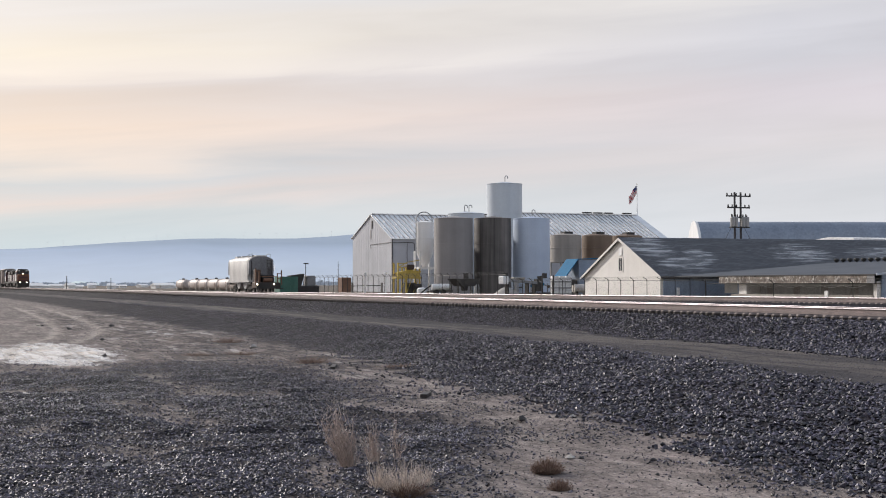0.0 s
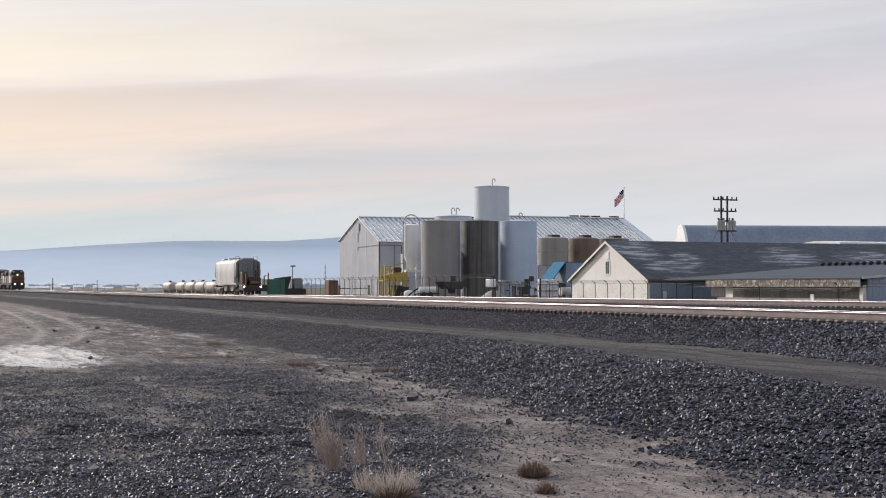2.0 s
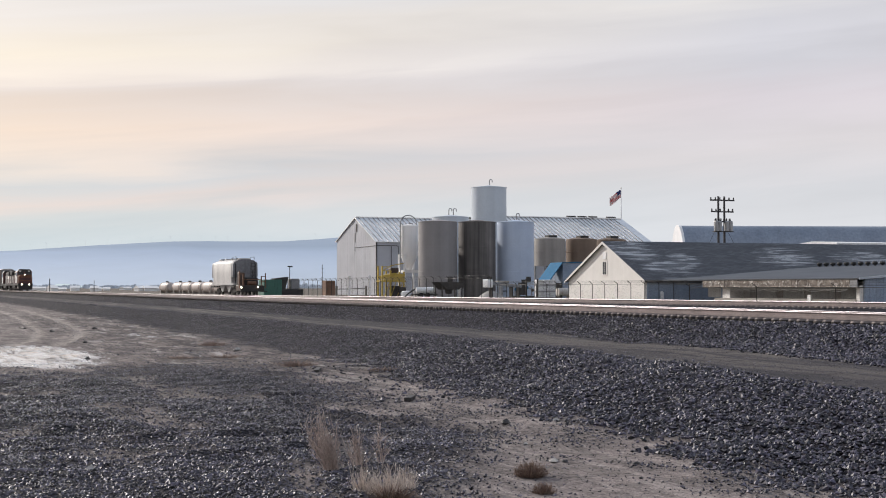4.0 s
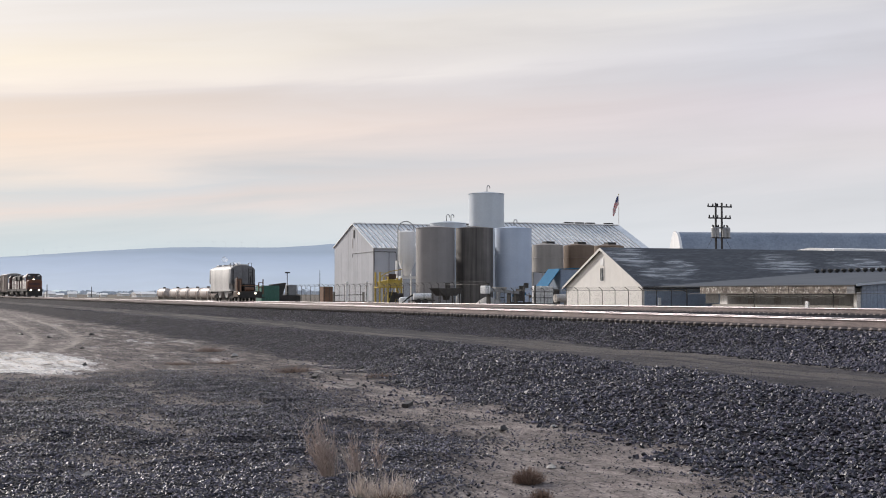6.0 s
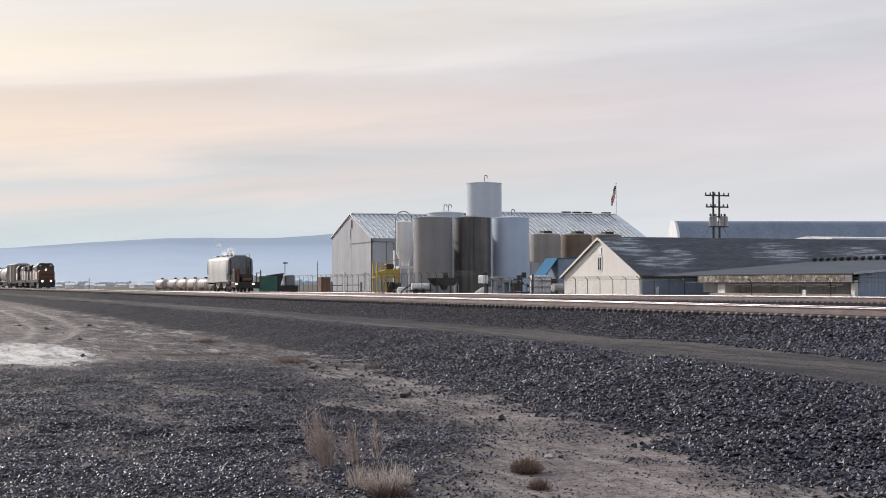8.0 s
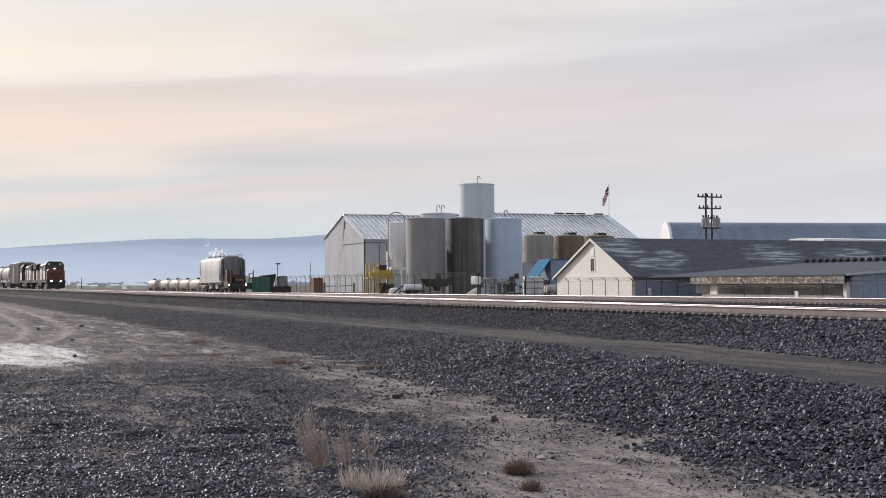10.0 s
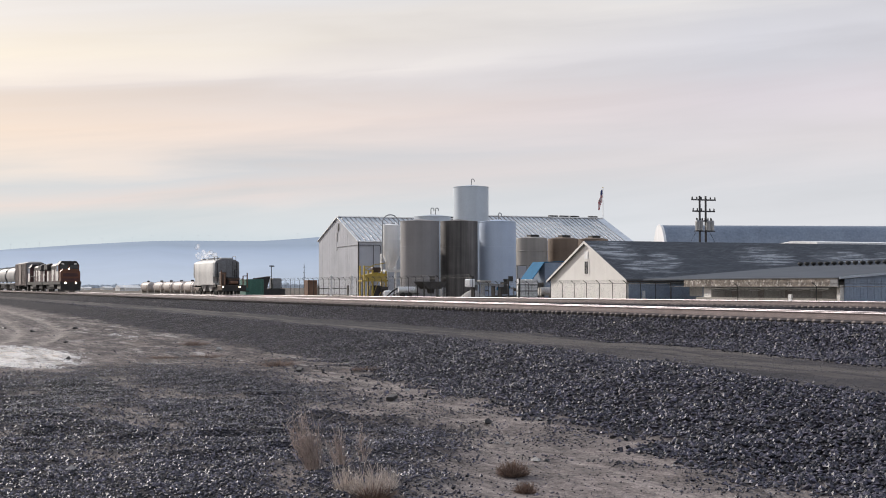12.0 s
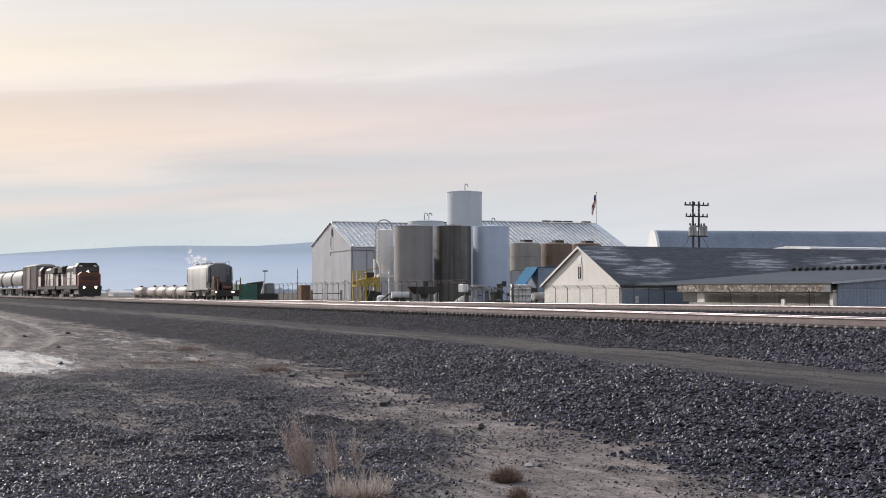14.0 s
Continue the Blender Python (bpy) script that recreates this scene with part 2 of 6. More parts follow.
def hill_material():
    """A far ridge: painted, glowing haze, darkest along the crest, palest towards the plain."""
    m = bpy.data.materials.new("haze_painted_blue_hill")
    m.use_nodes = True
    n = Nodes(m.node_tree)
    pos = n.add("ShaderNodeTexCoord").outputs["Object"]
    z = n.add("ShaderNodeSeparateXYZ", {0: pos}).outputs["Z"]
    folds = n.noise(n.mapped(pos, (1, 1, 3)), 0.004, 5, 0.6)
    # Distance haze is put into the emission colour, by height.
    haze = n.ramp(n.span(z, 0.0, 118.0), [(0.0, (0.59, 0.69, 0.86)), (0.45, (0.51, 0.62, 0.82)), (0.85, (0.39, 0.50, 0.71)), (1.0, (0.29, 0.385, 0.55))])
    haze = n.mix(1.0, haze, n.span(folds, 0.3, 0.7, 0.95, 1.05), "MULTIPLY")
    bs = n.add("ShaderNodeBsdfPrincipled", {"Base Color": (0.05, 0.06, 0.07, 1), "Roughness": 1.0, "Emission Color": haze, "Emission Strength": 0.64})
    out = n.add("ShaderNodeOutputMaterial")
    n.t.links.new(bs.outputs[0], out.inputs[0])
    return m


def shingle_material():
    """Dark weathered shingle in courses, with pale worn runs along them."""
    m = bpy.data.materials.new("dark_worn_shingle_courses")
    m.use_nodes = True
    n = Nodes(m.node_tree)
    pos = n.add("ShaderNodeTexCoord").outputs["Object"]
    tabs = n.add("ShaderNodeTexBrick", {"Vector": n.mapped(pos, (1, 1, 1)), "Color1": (0.055, 0.062, 0.078, 1), "Color2": (0.095, 0.102, 0.12, 1),
                                        "Mortar": (0.03, 0.034, 0.042, 1), "Scale": 1.0, "Mortar Size": 0.03, "Brick Width": 0.9, "Row Height": 0.32})
    worn = n.noise(n.mapped(pos, (0.10, 0.75, 0.75)), 1.3, 5, 0.62, 0.3)
    lines = n.noise(n.mapped(pos, (0.22, 2.6, 2.6)), 1.0, 5, 0.75)
    where = n.add("ShaderNodeSeparateXYZ", {0: pos})

    def patch(x, y, rx, ry):
        dx = n.math("DIVIDE", n.math("SUBTRACT", where.outputs["X"], x), rx)
        dy = n.math("DIVIDE", n.math("SUBTRACT", where.outputs["Y"], y), ry)
        d = n.math("SQRT", n.math("ADD", n.math("MULTIPLY", dx, dx), n.math("MULTIPLY", dy, dy)))
        return n.span(n.math("ADD", d, n.span(worn, 0.3, 0.7, -0.5, 0.5)), 0.65, 1.1, 1.0, 0.0)
    big = patch(2.6, -2.6, 3.4, 2.6)
    for spot in ((5.0, -6.8, 3.6, 1.6), (24.5, -4.0, 4.4, 2.4), (36.5, -4.0, 5.0, 1.9), (50.0, -4.0, 7.0, 2.0), (8.5, -4.6, 2.0, 1.6)):
        big = n.math("MAXIMUM", big, patch(*spot))
    k = n.math("MULTIPLY", n.math("ADD", n.span(lines, 0.50, 0.55), 0.10), big, clamp=True)
    k = n.math("MAXIMUM", k, n.math("MULTIPLY", n.span(worn, 0.60, 0.68), 0.25))
    col = n.mix(n.math("MULTIPLY", k, 0.85), tabs.outputs[0], (0.44, 0.46, 0.49, 1))
    fine = n.noise(pos, 6.0, 3, 0.6)
    col = n.mix(1.0, col, n.span(fine, 0.3, 0.7, 0.85, 1.15), "MULTIPLY")
    b = n.add("ShaderNodeBump", {"Strength": 0.5, "Distance": 0.03, "Height": n.math("ADD", tabs.outputs["Fac"], fine)})
    bs = n.add("ShaderNodeBsdfPrincipled", {"Base Color": col, "Roughness": 0.8, "Normal": b.outputs[0]})
    out = n.add("ShaderNodeOutputMaterial")
    n.t.links.new(bs.outputs[0], out.inputs[0])
    return m


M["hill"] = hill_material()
M["shingle"] = shingle_material()


# ---- mesh helpers ----
def thing(name, label, category, at=(0, 0, 0), turn=0.0, group="", kind=""):
    ob = new(name)
    ob.matrix_basis = pose(*at, 0, 0, turn)
    return tagged(ob, label, category, group, kind)


def part(name, bm, material, parent=None, label=""):
    me = bpy.data.meshes.new(name)
    bm.to_mesh(me)
    bm.free()
    me.materials.append(material)
    ob = new(name, me)
    ob.parent = parent
    return tagged(ob, label)


def smooth(ob, angle=40):
    me = ob.data
    me.polygons.foreach_set("use_smooth", [True] * len(me.polygons))
    me.set_sharp_from_angle(angle=radians(angle))
    return ob


def B():
    return bmesh.new()


def box(bm, x0, x1, y0, y1, z0, z1):
    v = [bm.verts.new((x, y, z)) for z in (z0, z1) for x, y in ((x0, y0), (x1, y0), (x1, y1), (x0, y1))]
    for f in ((3, 2, 1, 0), (4, 5, 6, 7), (0, 1, 5, 4), (1, 2, 6, 5), (2, 3, 7, 6), (3, 0, 4, 7)):
        bm.faces.new([v[i] for i in f])
    return bm


def bevelled(bm, w):
    bmesh.ops.bevel(bm, geom=bm.edges[:], offset=w, segments=1, affect="EDGES", clamp_overlap=True)
    return bm


def tube(bm, p0, p1, r0, r1=None, seg=12, caps=True):
    """A cylinder or cone from p0 to p1."""
    r1 = r0 if r1 is None else r1
    p0, p1 = Vector(p0), Vector(p1)
    q = (p1 - p0).to_track_quat("Z", "Y")
    rings = []
    for p, r in ((p0, r0), (p1, r1)):
        rings.append([bm.verts.new(p + q @ Vector((r * math.cos(i * math.tau / seg), r * math.sin(i * math.tau / seg), 0))) for i in range(seg)])
    for i in range(seg):
        j = (i + 1) % seg
        bm.faces.new((rings[0][i], rings[0][j], rings[1][j], rings[1][i]))
    if caps:
        bm.faces.new(rings[0][::-1])
        bm.faces.new(rings[1])
    return bm


def path_tube(bm, pts, r, seg=8):
    for p, q in zip(pts, pts[1:]):
        tube(bm, p, q, r, r, seg)
    return bm


def lathe(bm, profile, seg=40):
    """Turn a profile of (radius, z) round the z axis."""
    rings = []
    for r, z in profile:
        if r < 1e-4:
            rings.append([bm.verts.new((0, 0, z))])
        else:
            rings.append([bm.verts.new((r * math.cos(i * math.tau / seg), r * math.sin(i * math.tau / seg), z)) for i in range(seg)])
    for a_, b_ in zip(rings, rings[1:]):
        for i in range(seg):
            j = (i + 1) % seg
            if len(a_) == 1 and len(b_) > 1:
                bm.faces.new((a_[0], b_[j], b_[i])[::-1])
            elif len(b_) == 1 and len(a_) > 1:
                bm.faces.new((a_[i], a_[j], b_[0]))
            elif len(a_) > 1:
                bm.faces.new((a_[i], a_[j], b_[j], b_[i]))
    return bm


def prism(bm, outline, axis, a0, a1):
    """An outline of (u, v) drawn out along an axis: 'x' takes (y, z), 'y' takes (x, z), 'z' takes (x, y)."""
    def at(u, v, w):
        return {"x": (w, u, v), "y": (u, w, v), "z": (u, v, w)}[axis]
    n = len(outline)
    lo = [bm.verts.new(at(u, v, a0)) for u, v in outline]
    hi = [bm.verts.new(at(u, v, a1)) for u, v in outline]
    bm.faces.new(lo[::-1])
    bm.faces.new(hi)
    for i in range(n):
        j = (i + 1) % n
        bm.faces.new((lo[i], lo[j], hi[j], hi[i]))
    bmesh.ops.recalc_face_normals(bm, faces=bm.faces[:])
    return bm


def instance(name, mesh, parent, m):
    """One more object on a shared mesh."""
    ob = new(name, mesh)
    ob.parent = parent
    ob.matrix_basis = m
    return ob


# ---- ground ----
RAIL_TOP = 1.85
TRACKS = (29.5, 46.0)
# the siding draws slightly nearer to the main track and falls with the distance
SIDING = pose(46.0, 55.0, 0.05, -0.143, 0, 1.07) @ Matrix.Translation((0, -55, 0))


def bend(y, table):
    return float(np.interp(y, [p for p, _ in table], [q for _, q in table]))


TOE_LOW = [(10, 10.7), (15, 11.8), (24, 13.3), (30, 13.9), (46, 15.6), (72, 17.0), (200, 19.0)]
ROAD_OUT = [(10, 15.6), (20, 17.1), (28, 18.4), (36, 19.8), (47, 21.0), (102, 22.0), (200, 22.5)]
APRON_EDGE = [(10, 5.5), (15, 6.9), (18, 7.9), (21, 9.6), (23.2, 10.6), (25.5, 9.6), (30, 10.6), (36, 11.6), (42, 12.0), (47, 10.8), (52, 7.8)]
RUTS = ([(60, 4.6), (71.8, 7.13), (78.5, 8.03), (87.8, 9.12), (99.9, 9.83), (122.3, 11.1), (144, 12.0), (190, 13.6)],
        [(60, 6.4), (68.2, 8.3), (75.7, 9.95), (83.3, 11.21), (95.7, 12.21), (110.6, 13.23), (136.5, 14.48), (173.3, 15.71), (190, 16.1)])
BERM = [(7.6, 26.3), (8.5, 25.7), (9.7, 24.6), (10.9, 23.2), (11.6, 22.6)]
TOE_UP = [(10, 21.5), (27, 23.2), (41, 25.2), (61, 25.9), (131, 26.4), (200, 26.4)]


def soft(v, lo, hi):
    k = min(1.0, max(0.0, (v - lo) / (hi - lo)))
    return k * k * (3 - 2 * k)


def height_at(x, y):
    """Height of the ground, and how much of it is ballast, road, wet."""
    wob = noise.noise((x * 0.25, y * 0.25, 0)) * 0.5 + noise.noise((x * 0.9, y * 0.9, 3)) * 0.22
    fray = noise.fractal((x * 1.3, y * 0.8, 9), 0.8, 2.0, 4) * 0.8
    lo, ro, up = bend(y, TOE_LOW) + wob * 1.2, bend(y, ROAD_OUT) + wob * 0.4, bend(y, TOE_UP) + wob * 0.4
    rough = noise.fractal((x * 0.5, y * 0.5, 1.7), 1.0, 2.0, 4)
    z = 0.05 * rough + 0.07 * noise.noise((x * 0.13, y * 0.13, 5))
    z += 0.7 * soft(x, lo - 0.6, ro + 0.2)
    crest = 0.84 * soft(x, up - 0.2, 29.0)
    run = min(585.0, max(-30.0, y - 55))
    side = x + 0.0187 * run * soft(x, 33.0, 38.0)
    crest -= 0.44 * soft(x, 31.4, 34.0) * (1 - soft(side, 41.0, 43.3))
    crest -= 0.64 * soft(side, 47.8, 52.0)
    crest -= (0.0025 * run - 0.05) * soft(side, 41.0, 43.3) * (1 - soft(side, 47.8, 52.0))
    if x > 26:
        z *= 1 - soft(x, 26, 28)
        z += 0.7 * soft(x, 26, 28)
    z += crest
    ballast = max(soft(x + fray, lo - 0.9, lo + 0.5) * (1 - soft(x, ro - 0.3, ro + 0.3)), soft(x, up - 0.3, up + 0.3) * (1 - soft(x, 49.5, 51.5)))
    road = soft(x, ro - 0.3, ro + 0.3) * (1 - soft(x, up - 0.3, up + 0.3))
    # bare dirt lane along the foot of the bank, and the gravel apron before it
    edge = bend(y, APRON_EDGE) + wob * 1.3 + fray + 0.3
    apron = (1 - soft(x, edge - 2.0, edge + 0.5)) * (1 - soft(y + fray * 4, 42 + wob * 6, 50 + wob * 6))
    bare = soft(noise.fractal((x * 0.5, y * 0.3, 21), 0.9, 2.0, 3), 0.12, 0.5)
    apron *= 1 - 0.75 * bare
    apron *= 1 - min(1.0, 1.5 * math.exp(-((x - 4.8 + fray) / 2.8) ** 2 - ((y - 52 + 3 * fray) / 9.0) ** 2))
    stray = soft(noise.fractal((x * 0.7, y * 0.35, 33), 0.9, 2.0, 3), 0.0, 0.5) * (1 - soft(x, lo - 0.5, lo + 0.5)) * (1 - soft(y, 60, 90)) * (1 - math.exp(-((x - 5.6) / 3.2) ** 2 - ((y - 55) / 11.0) ** 2))
    apron = max(apron, 0.22 * stray)
    z += 0.07 * apron - 0.03 * soft(noise.noise((x * 0.35, y * 0.2, 11)), 0.1, 0.5)
    # two wheel ruts that swing in from the side
    rut = max(math.exp(-((x - bend(y, line)) / 0.34) ** 2) for line in RUTS) * soft(y, 60, 66) * (1 - soft(y, 150, 190))
    z += 0.05 * apron * noise.fractal((x * 1.1, y * 0.9, 17), 0.9, 2.0, 3)
    # low scraped ridges across the gravel, and one sharper berm where it meets the lane
    flat = (1 - soft(x, lo - 1.0, lo)) * (1 - soft(y, 60, 90))
    fold = 1 - abs(noise.noise((x * 0.22 + y * 0.06, y * 0.62 - x * 0.2, 41)))
    z += 0.12 * flat * (0.2 + 0.8 * apron) * max(0.0, fold - 0.72) / 0.28 * (0.35 + 0.65 * soft(noise.noise((x * 0.2, y * 0.15, 55)), -0.1, 0.4))
    z += 0.17 * math.exp(-((y - bend(x, BERM)) / 0.34) ** 2) * soft(x, 7.4, 8.4) * (1 - soft(x, 10.8, 11.8))
    z -= 0.07 * rut
    return z, ballast, road, rut, apron


def steps(*runs):
    out = []
    for a_, b_, n_ in runs:
        out += list(np.linspace(a_, b_, n_, endpoint=False))
    return out


def ground_material():
    m = bpy.data.materials.new("gravel_and_dirt_ground")
    m.use_nodes = True
    n = Nodes(m.node_tree)
    pos = n.add("ShaderNodeTexCoord").outputs["Object"]

    def mask(name):
        at = n.add("ShaderNodeAttribute")
        at.attribute_name = name
        return at.outputs["Fac"]
    big, mid = n.noise(pos, 0.35, 5, 0.6), n.noise(pos, 2.2, 5, 0.65)
    tiny = n.noise(pos, 26.0, 3, 0.7)
    clods = n.noise(pos, 7.0, 5, 0.75, 0.4)
    pebbles = n.add("ShaderNodeTexVoronoi", {"Vector": pos, "Scale": 22.0, "Randomness": 1.0})
    stones = n.add("ShaderNodeTexVoronoi", {"Vector": pos, "Scale": 13.0, "Randomness": 1.0})
    runs = n.noise(n.mapped(pos, (0.35, 1.1, 1.0)), 1.4, 6, 0.7, 0.7)
    dirt = n.mix(n.span(mid, 0.35, 0.65), (0.15, 0.125, 0.118, 1), (0.35, 0.29, 0.275, 1))
    dirt = n.mix(n.span(big, 0.42, 0.62, 0, 0.6), dirt, (0.075, 0.06, 0.052, 1))
    dirt = n.mix(n.span(runs, 0.50, 0.62, 0, 0.5), dirt, (0.05, 0.042, 0.04, 1))
    dirt = n.mix(n.span(runs, 0.42, 0.34, 0, 0.5), dirt, (0.32, 0.285, 0.265, 1))
    sweep = n.noise(n.mapped(pos, (0.42, 0.11, 1.0)), 1.0, 7, 0.72, 0.6)
    dirt = n.mix(n.span(sweep, 0.51, 0.60, 0, 0.5), dirt, (0.06, 0.05, 0.047, 1))
    dirt = n.mix(n.span(sweep, 0.45, 0.38, 0, 0.55), dirt, (0.34, 0.30, 0.275, 1))
    dirt = n.mix(n.span(clods, 0.55, 0.68, 0, 0.55), dirt, (0.045, 0.038, 0.036, 1))
    dirt = n.mix(n.span(clods, 0.40, 0.30, 0, 0.5), dirt, (0.33, 0.28, 0.25, 1))
    tread = n.noise(n.mapped(pos, (1.5, 0.22, 1.0)), 1.0, 8, 0.74, 1.3)
    dirt = n.mix(n.span(tread, 0.515, 0.58, 0, 0.55), dirt, (0.055, 0.046, 0.043, 1))
    dirt = n.mix(n.span(tread, 0.46, 0.40, 0, 0.6), dirt, (0.38, 0.335, 0.31, 1))
    # dark grit trodden into the dirt, in drifts
    drift = n.noise(n.mapped(pos, (0.34, 0.13, 1.0)), 1.0, 6, 0.7, 0.4)
    grit = n.math("MULTIPLY", n.span(drift, 0.39, 0.51), n.span(n.noise(n.mapped(pos, (2.2, 0.7, 1.0)), 1.0, 6, 0.78), 0.44, 0.56, 0.15, 1.0))
    grit = n.math("MULTIPLY", grit, n.span(mask("trodden"), 0.0, 1.0, 0.3, 0.92))
    dirt = n.mix(n.math("MULTIPLY", n.span(mask("trodden"), 0.0, 1.0, 0.34, 0.0), n.span(clods, 0.62, 0.45)), dirt, (0.44, 0.385, 0.36, 1))
    dirt = n.mix(grit, dirt, (0.05, 0.046, 0.05, 1))
    # thin pale crusts left where water has dried
    crust = n.noise(n.mapped(pos, (0.75, 0.14, 1.0)), 1.0, 7, 0.72, 0.5)
    dirt = n.mix(n.math("MULTIPLY", n.span(crust, 0.56, 0.63, 0, 0.7), mask("trodden")), dirt, (0.46, 0.43, 0.41, 1))
    gravel = n.mix(pebbles.outputs["Color"], (0.008, 0.008, 0.0105, 1), (0.044, 0.042, 0.051, 1))
    bal = n.mix(stones.outputs["Color"], (0.004, 0.0037, 0.0055, 1), (0.032, 0.029, 0.038, 1))
    heaps = n.noise(n.mapped(pos, (1.0, 0.45, 1.0)), 2.6, 6, 0.8)
    bal = n.mix(1.0, bal, n.span(heaps, 0.38, 0.62, 0.35, 1.9), "MULTIPLY")
    lanes = n.noise(n.mapped(pos, (1.3, 0.04, 1.0)), 1.0, 4, 0.6)
    roadc = n.mix(n.span(mid, 0.3, 0.7), (0.046, 0.043, 0.047, 1), (0.078, 0.072, 0.076, 1))
    roadc = n.mix(n.span(lanes, 0.46, 0.60, 0.0, 0.75), roadc, (0.15, 0.132, 0.122, 1))
    roadc = n.mix(n.span(runs, 0.52, 0.64, 0.0, 0.55), roadc, (0.028, 0.026, 0.03, 1))
    col = n.mix(n.math("MULTIPLY", mask("apron"), n.span(mid, 0.28, 0.5, 0.35, 1.0)), dirt, gravel)
    col = n.mix(mask("ballast"), col, bal)
    col = n.mix(mask("road"), col, roadc)
    col = n.mix(n.math("MULTIPLY", mask("rut"), n.span(tread, 0.58, 0.46, 0.35, 0.95)), col, (0.34, 0.30, 0.27, 1))
    col = n.mix(mask("plain"), col, (0.15, 0.13, 0.11, 1))
    col = n.mix(1.0, col, n.span(tiny, 0.3, 0.7, 0.55, 1.45), "MULTIPLY")
    reach = n.noise(n.mapped(pos, (0.9, 0.2, 1.0)), 1.2, 7, 0.74, 0.6)
    pools = n.noise(n.mapped(pos, (0.7, 1.0, 1.0)), 1.1, 9, 0.76, 0.7)
    wet_glare = n.span(n.math("SUBTRACT", mask("wet_glare"), n.math("MULTIPLY", n.math("ADD", n.math("MULTIPLY", n.math("ADD", pools, tread), 0.75), n.math("MULTIPLY", reach, 0.6)), 1.25)), -0.03, 0.13)
    # Glare of sun and sky on the wet mud, painted as pale streaks.
    col = n.mix(n.math("MULTIPLY", wet_glare, n.span(n.math("ADD", n.math("MULTIPLY", tread, 0.6), n.math("MULTIPLY", n.noise(n.mapped(pos, (3.5, 0.35, 1.0), (0, 0, radians(25))), 1.0, 5, 0.7), 0.4)), 0.46, 0.55, 0.97, 0.12)), col, (0.62, 0.62, 0.645, 1))
    rough = n.math("SUBTRACT", 0.85, n.math("MULTIPLY", wet_glare, n.span(runs, 0.35, 0.65, 0.78, 0.5)))
    lumps = n.math("ADD", n.math("MULTIPLY", n.math("MAXIMUM", mask("ballast"), mask("apron")), stones.outputs["Distance"]), n.math("ADD", n.math("MULTIPLY", tiny, 0.5), clods))
    b = n.add("ShaderNodeBump", {"Strength": n.math("SUBTRACT", 0.9, n.math("MULTIPLY", wet_glare, 0.9)), "Distance": 0.04, "Height": lumps})
    bs = n.add("ShaderNodeBsdfPrincipled", {"Base Color": col, "Roughness": rough, "Normal": b.outputs[0], "Specular IOR Level": n.math("ADD", 0.1, n.math("MULTIPLY", wet_glare, 0.5))})
    out = n.add("ShaderNodeOutputMaterial")
    n.t.links.new(bs.outputs[0], out.inputs[0])
    return m


GRID = {}


def build_ground():
    xs = steps((-3500, -400, 8), (-400, -40, 10), (-40, 0, 16), (0, 33, 150), (33, 54, 42), (54, 200, 20), (200, 900, 10), (900, 4700, 9)) + [4700]
    ys = steps((-400, -20, 6), (-20, 10, 10), (10, 50, 138), (50, 110, 110), (110, 240, 90), (240, 600, 40), (600, 4800, 22)) + [4800]
    GRID["x"], GRID["y"] = np.array(xs), np.array(ys)
    verts, marks = [], {k: [] for k in ("ballast", "road", "rut", "apron", "wet_glare", "plain", "trodden")}
    for y in ys:
        for x in xs:
            z, bal, road, rut, apron = height_at(x, y)
            far = soft(math.hypot(x, y), 300, 900)
            verts.append((x, y, z * (1 - far) + 0.6 * far))
            # Patches of wet ground that also carry the painted glare.
            wet_glare = 1.5 * math.exp(-((x - 5.5) / 4.3) ** 2 - ((y - 55) / 16.0) ** 2) + 1.08 * math.exp(-((x - 13.4) / 4.2) ** 2 - ((y - 76) / 16.0) ** 2)
            wet_glare += 0.55 * math.exp(-((x - 10.6) / 1.2) ** 2 - ((y - 26) / 2.0) ** 2)
            for k, v in (("ballast", bal), ("road", road), ("rut", rut), ("apron", apron), ("wet_glare", min(1.52, wet_glare * 1.16)), ("plain", soft(x, 52, 60)), ("trodden", soft(y, 27, 42) * (0.35 + 0.65 * soft(x, 7.5, 12.5) * (1 - soft(y, 110, 150))))):
                marks[k].append(v)
    nx = len(xs)
    GRID["z"] = np.array([v[2] for v in verts]).reshape(len(ys), nx)
    marks["bare"] = [max(0.0, 1 - a_ - b_) for a_, b_ in zip(marks["ballast"], marks["apron"])]
    for k in marks:
        GRID[k] = np.array(marks[k]).reshape(len(ys), nx)
    faces = [(j * nx + i, j * nx + i + 1, (j + 1) * nx + i + 1, (j + 1) * nx + i) for j in range(len(ys) - 1) for i in range(nx - 1)]
    me = bpy.data.meshes.new("ground")
    me.from_pydata(verts, [], faces)
    for k, v in marks.items():
        me.attributes.new(k, "FLOAT", "POINT").data.foreach_set("value", v)
    me.polygons.foreach_set("use_smooth", [True] * len(faces))
    me.materials.append(ground_material())
    tagged(new("ground", me), "grey gravel and damp bare dirt beside raised ballast banks", "ground", kind="structure")


build_ground()


# ---- railway tracks ----
Y0, Y1 = 14.0, 640.0


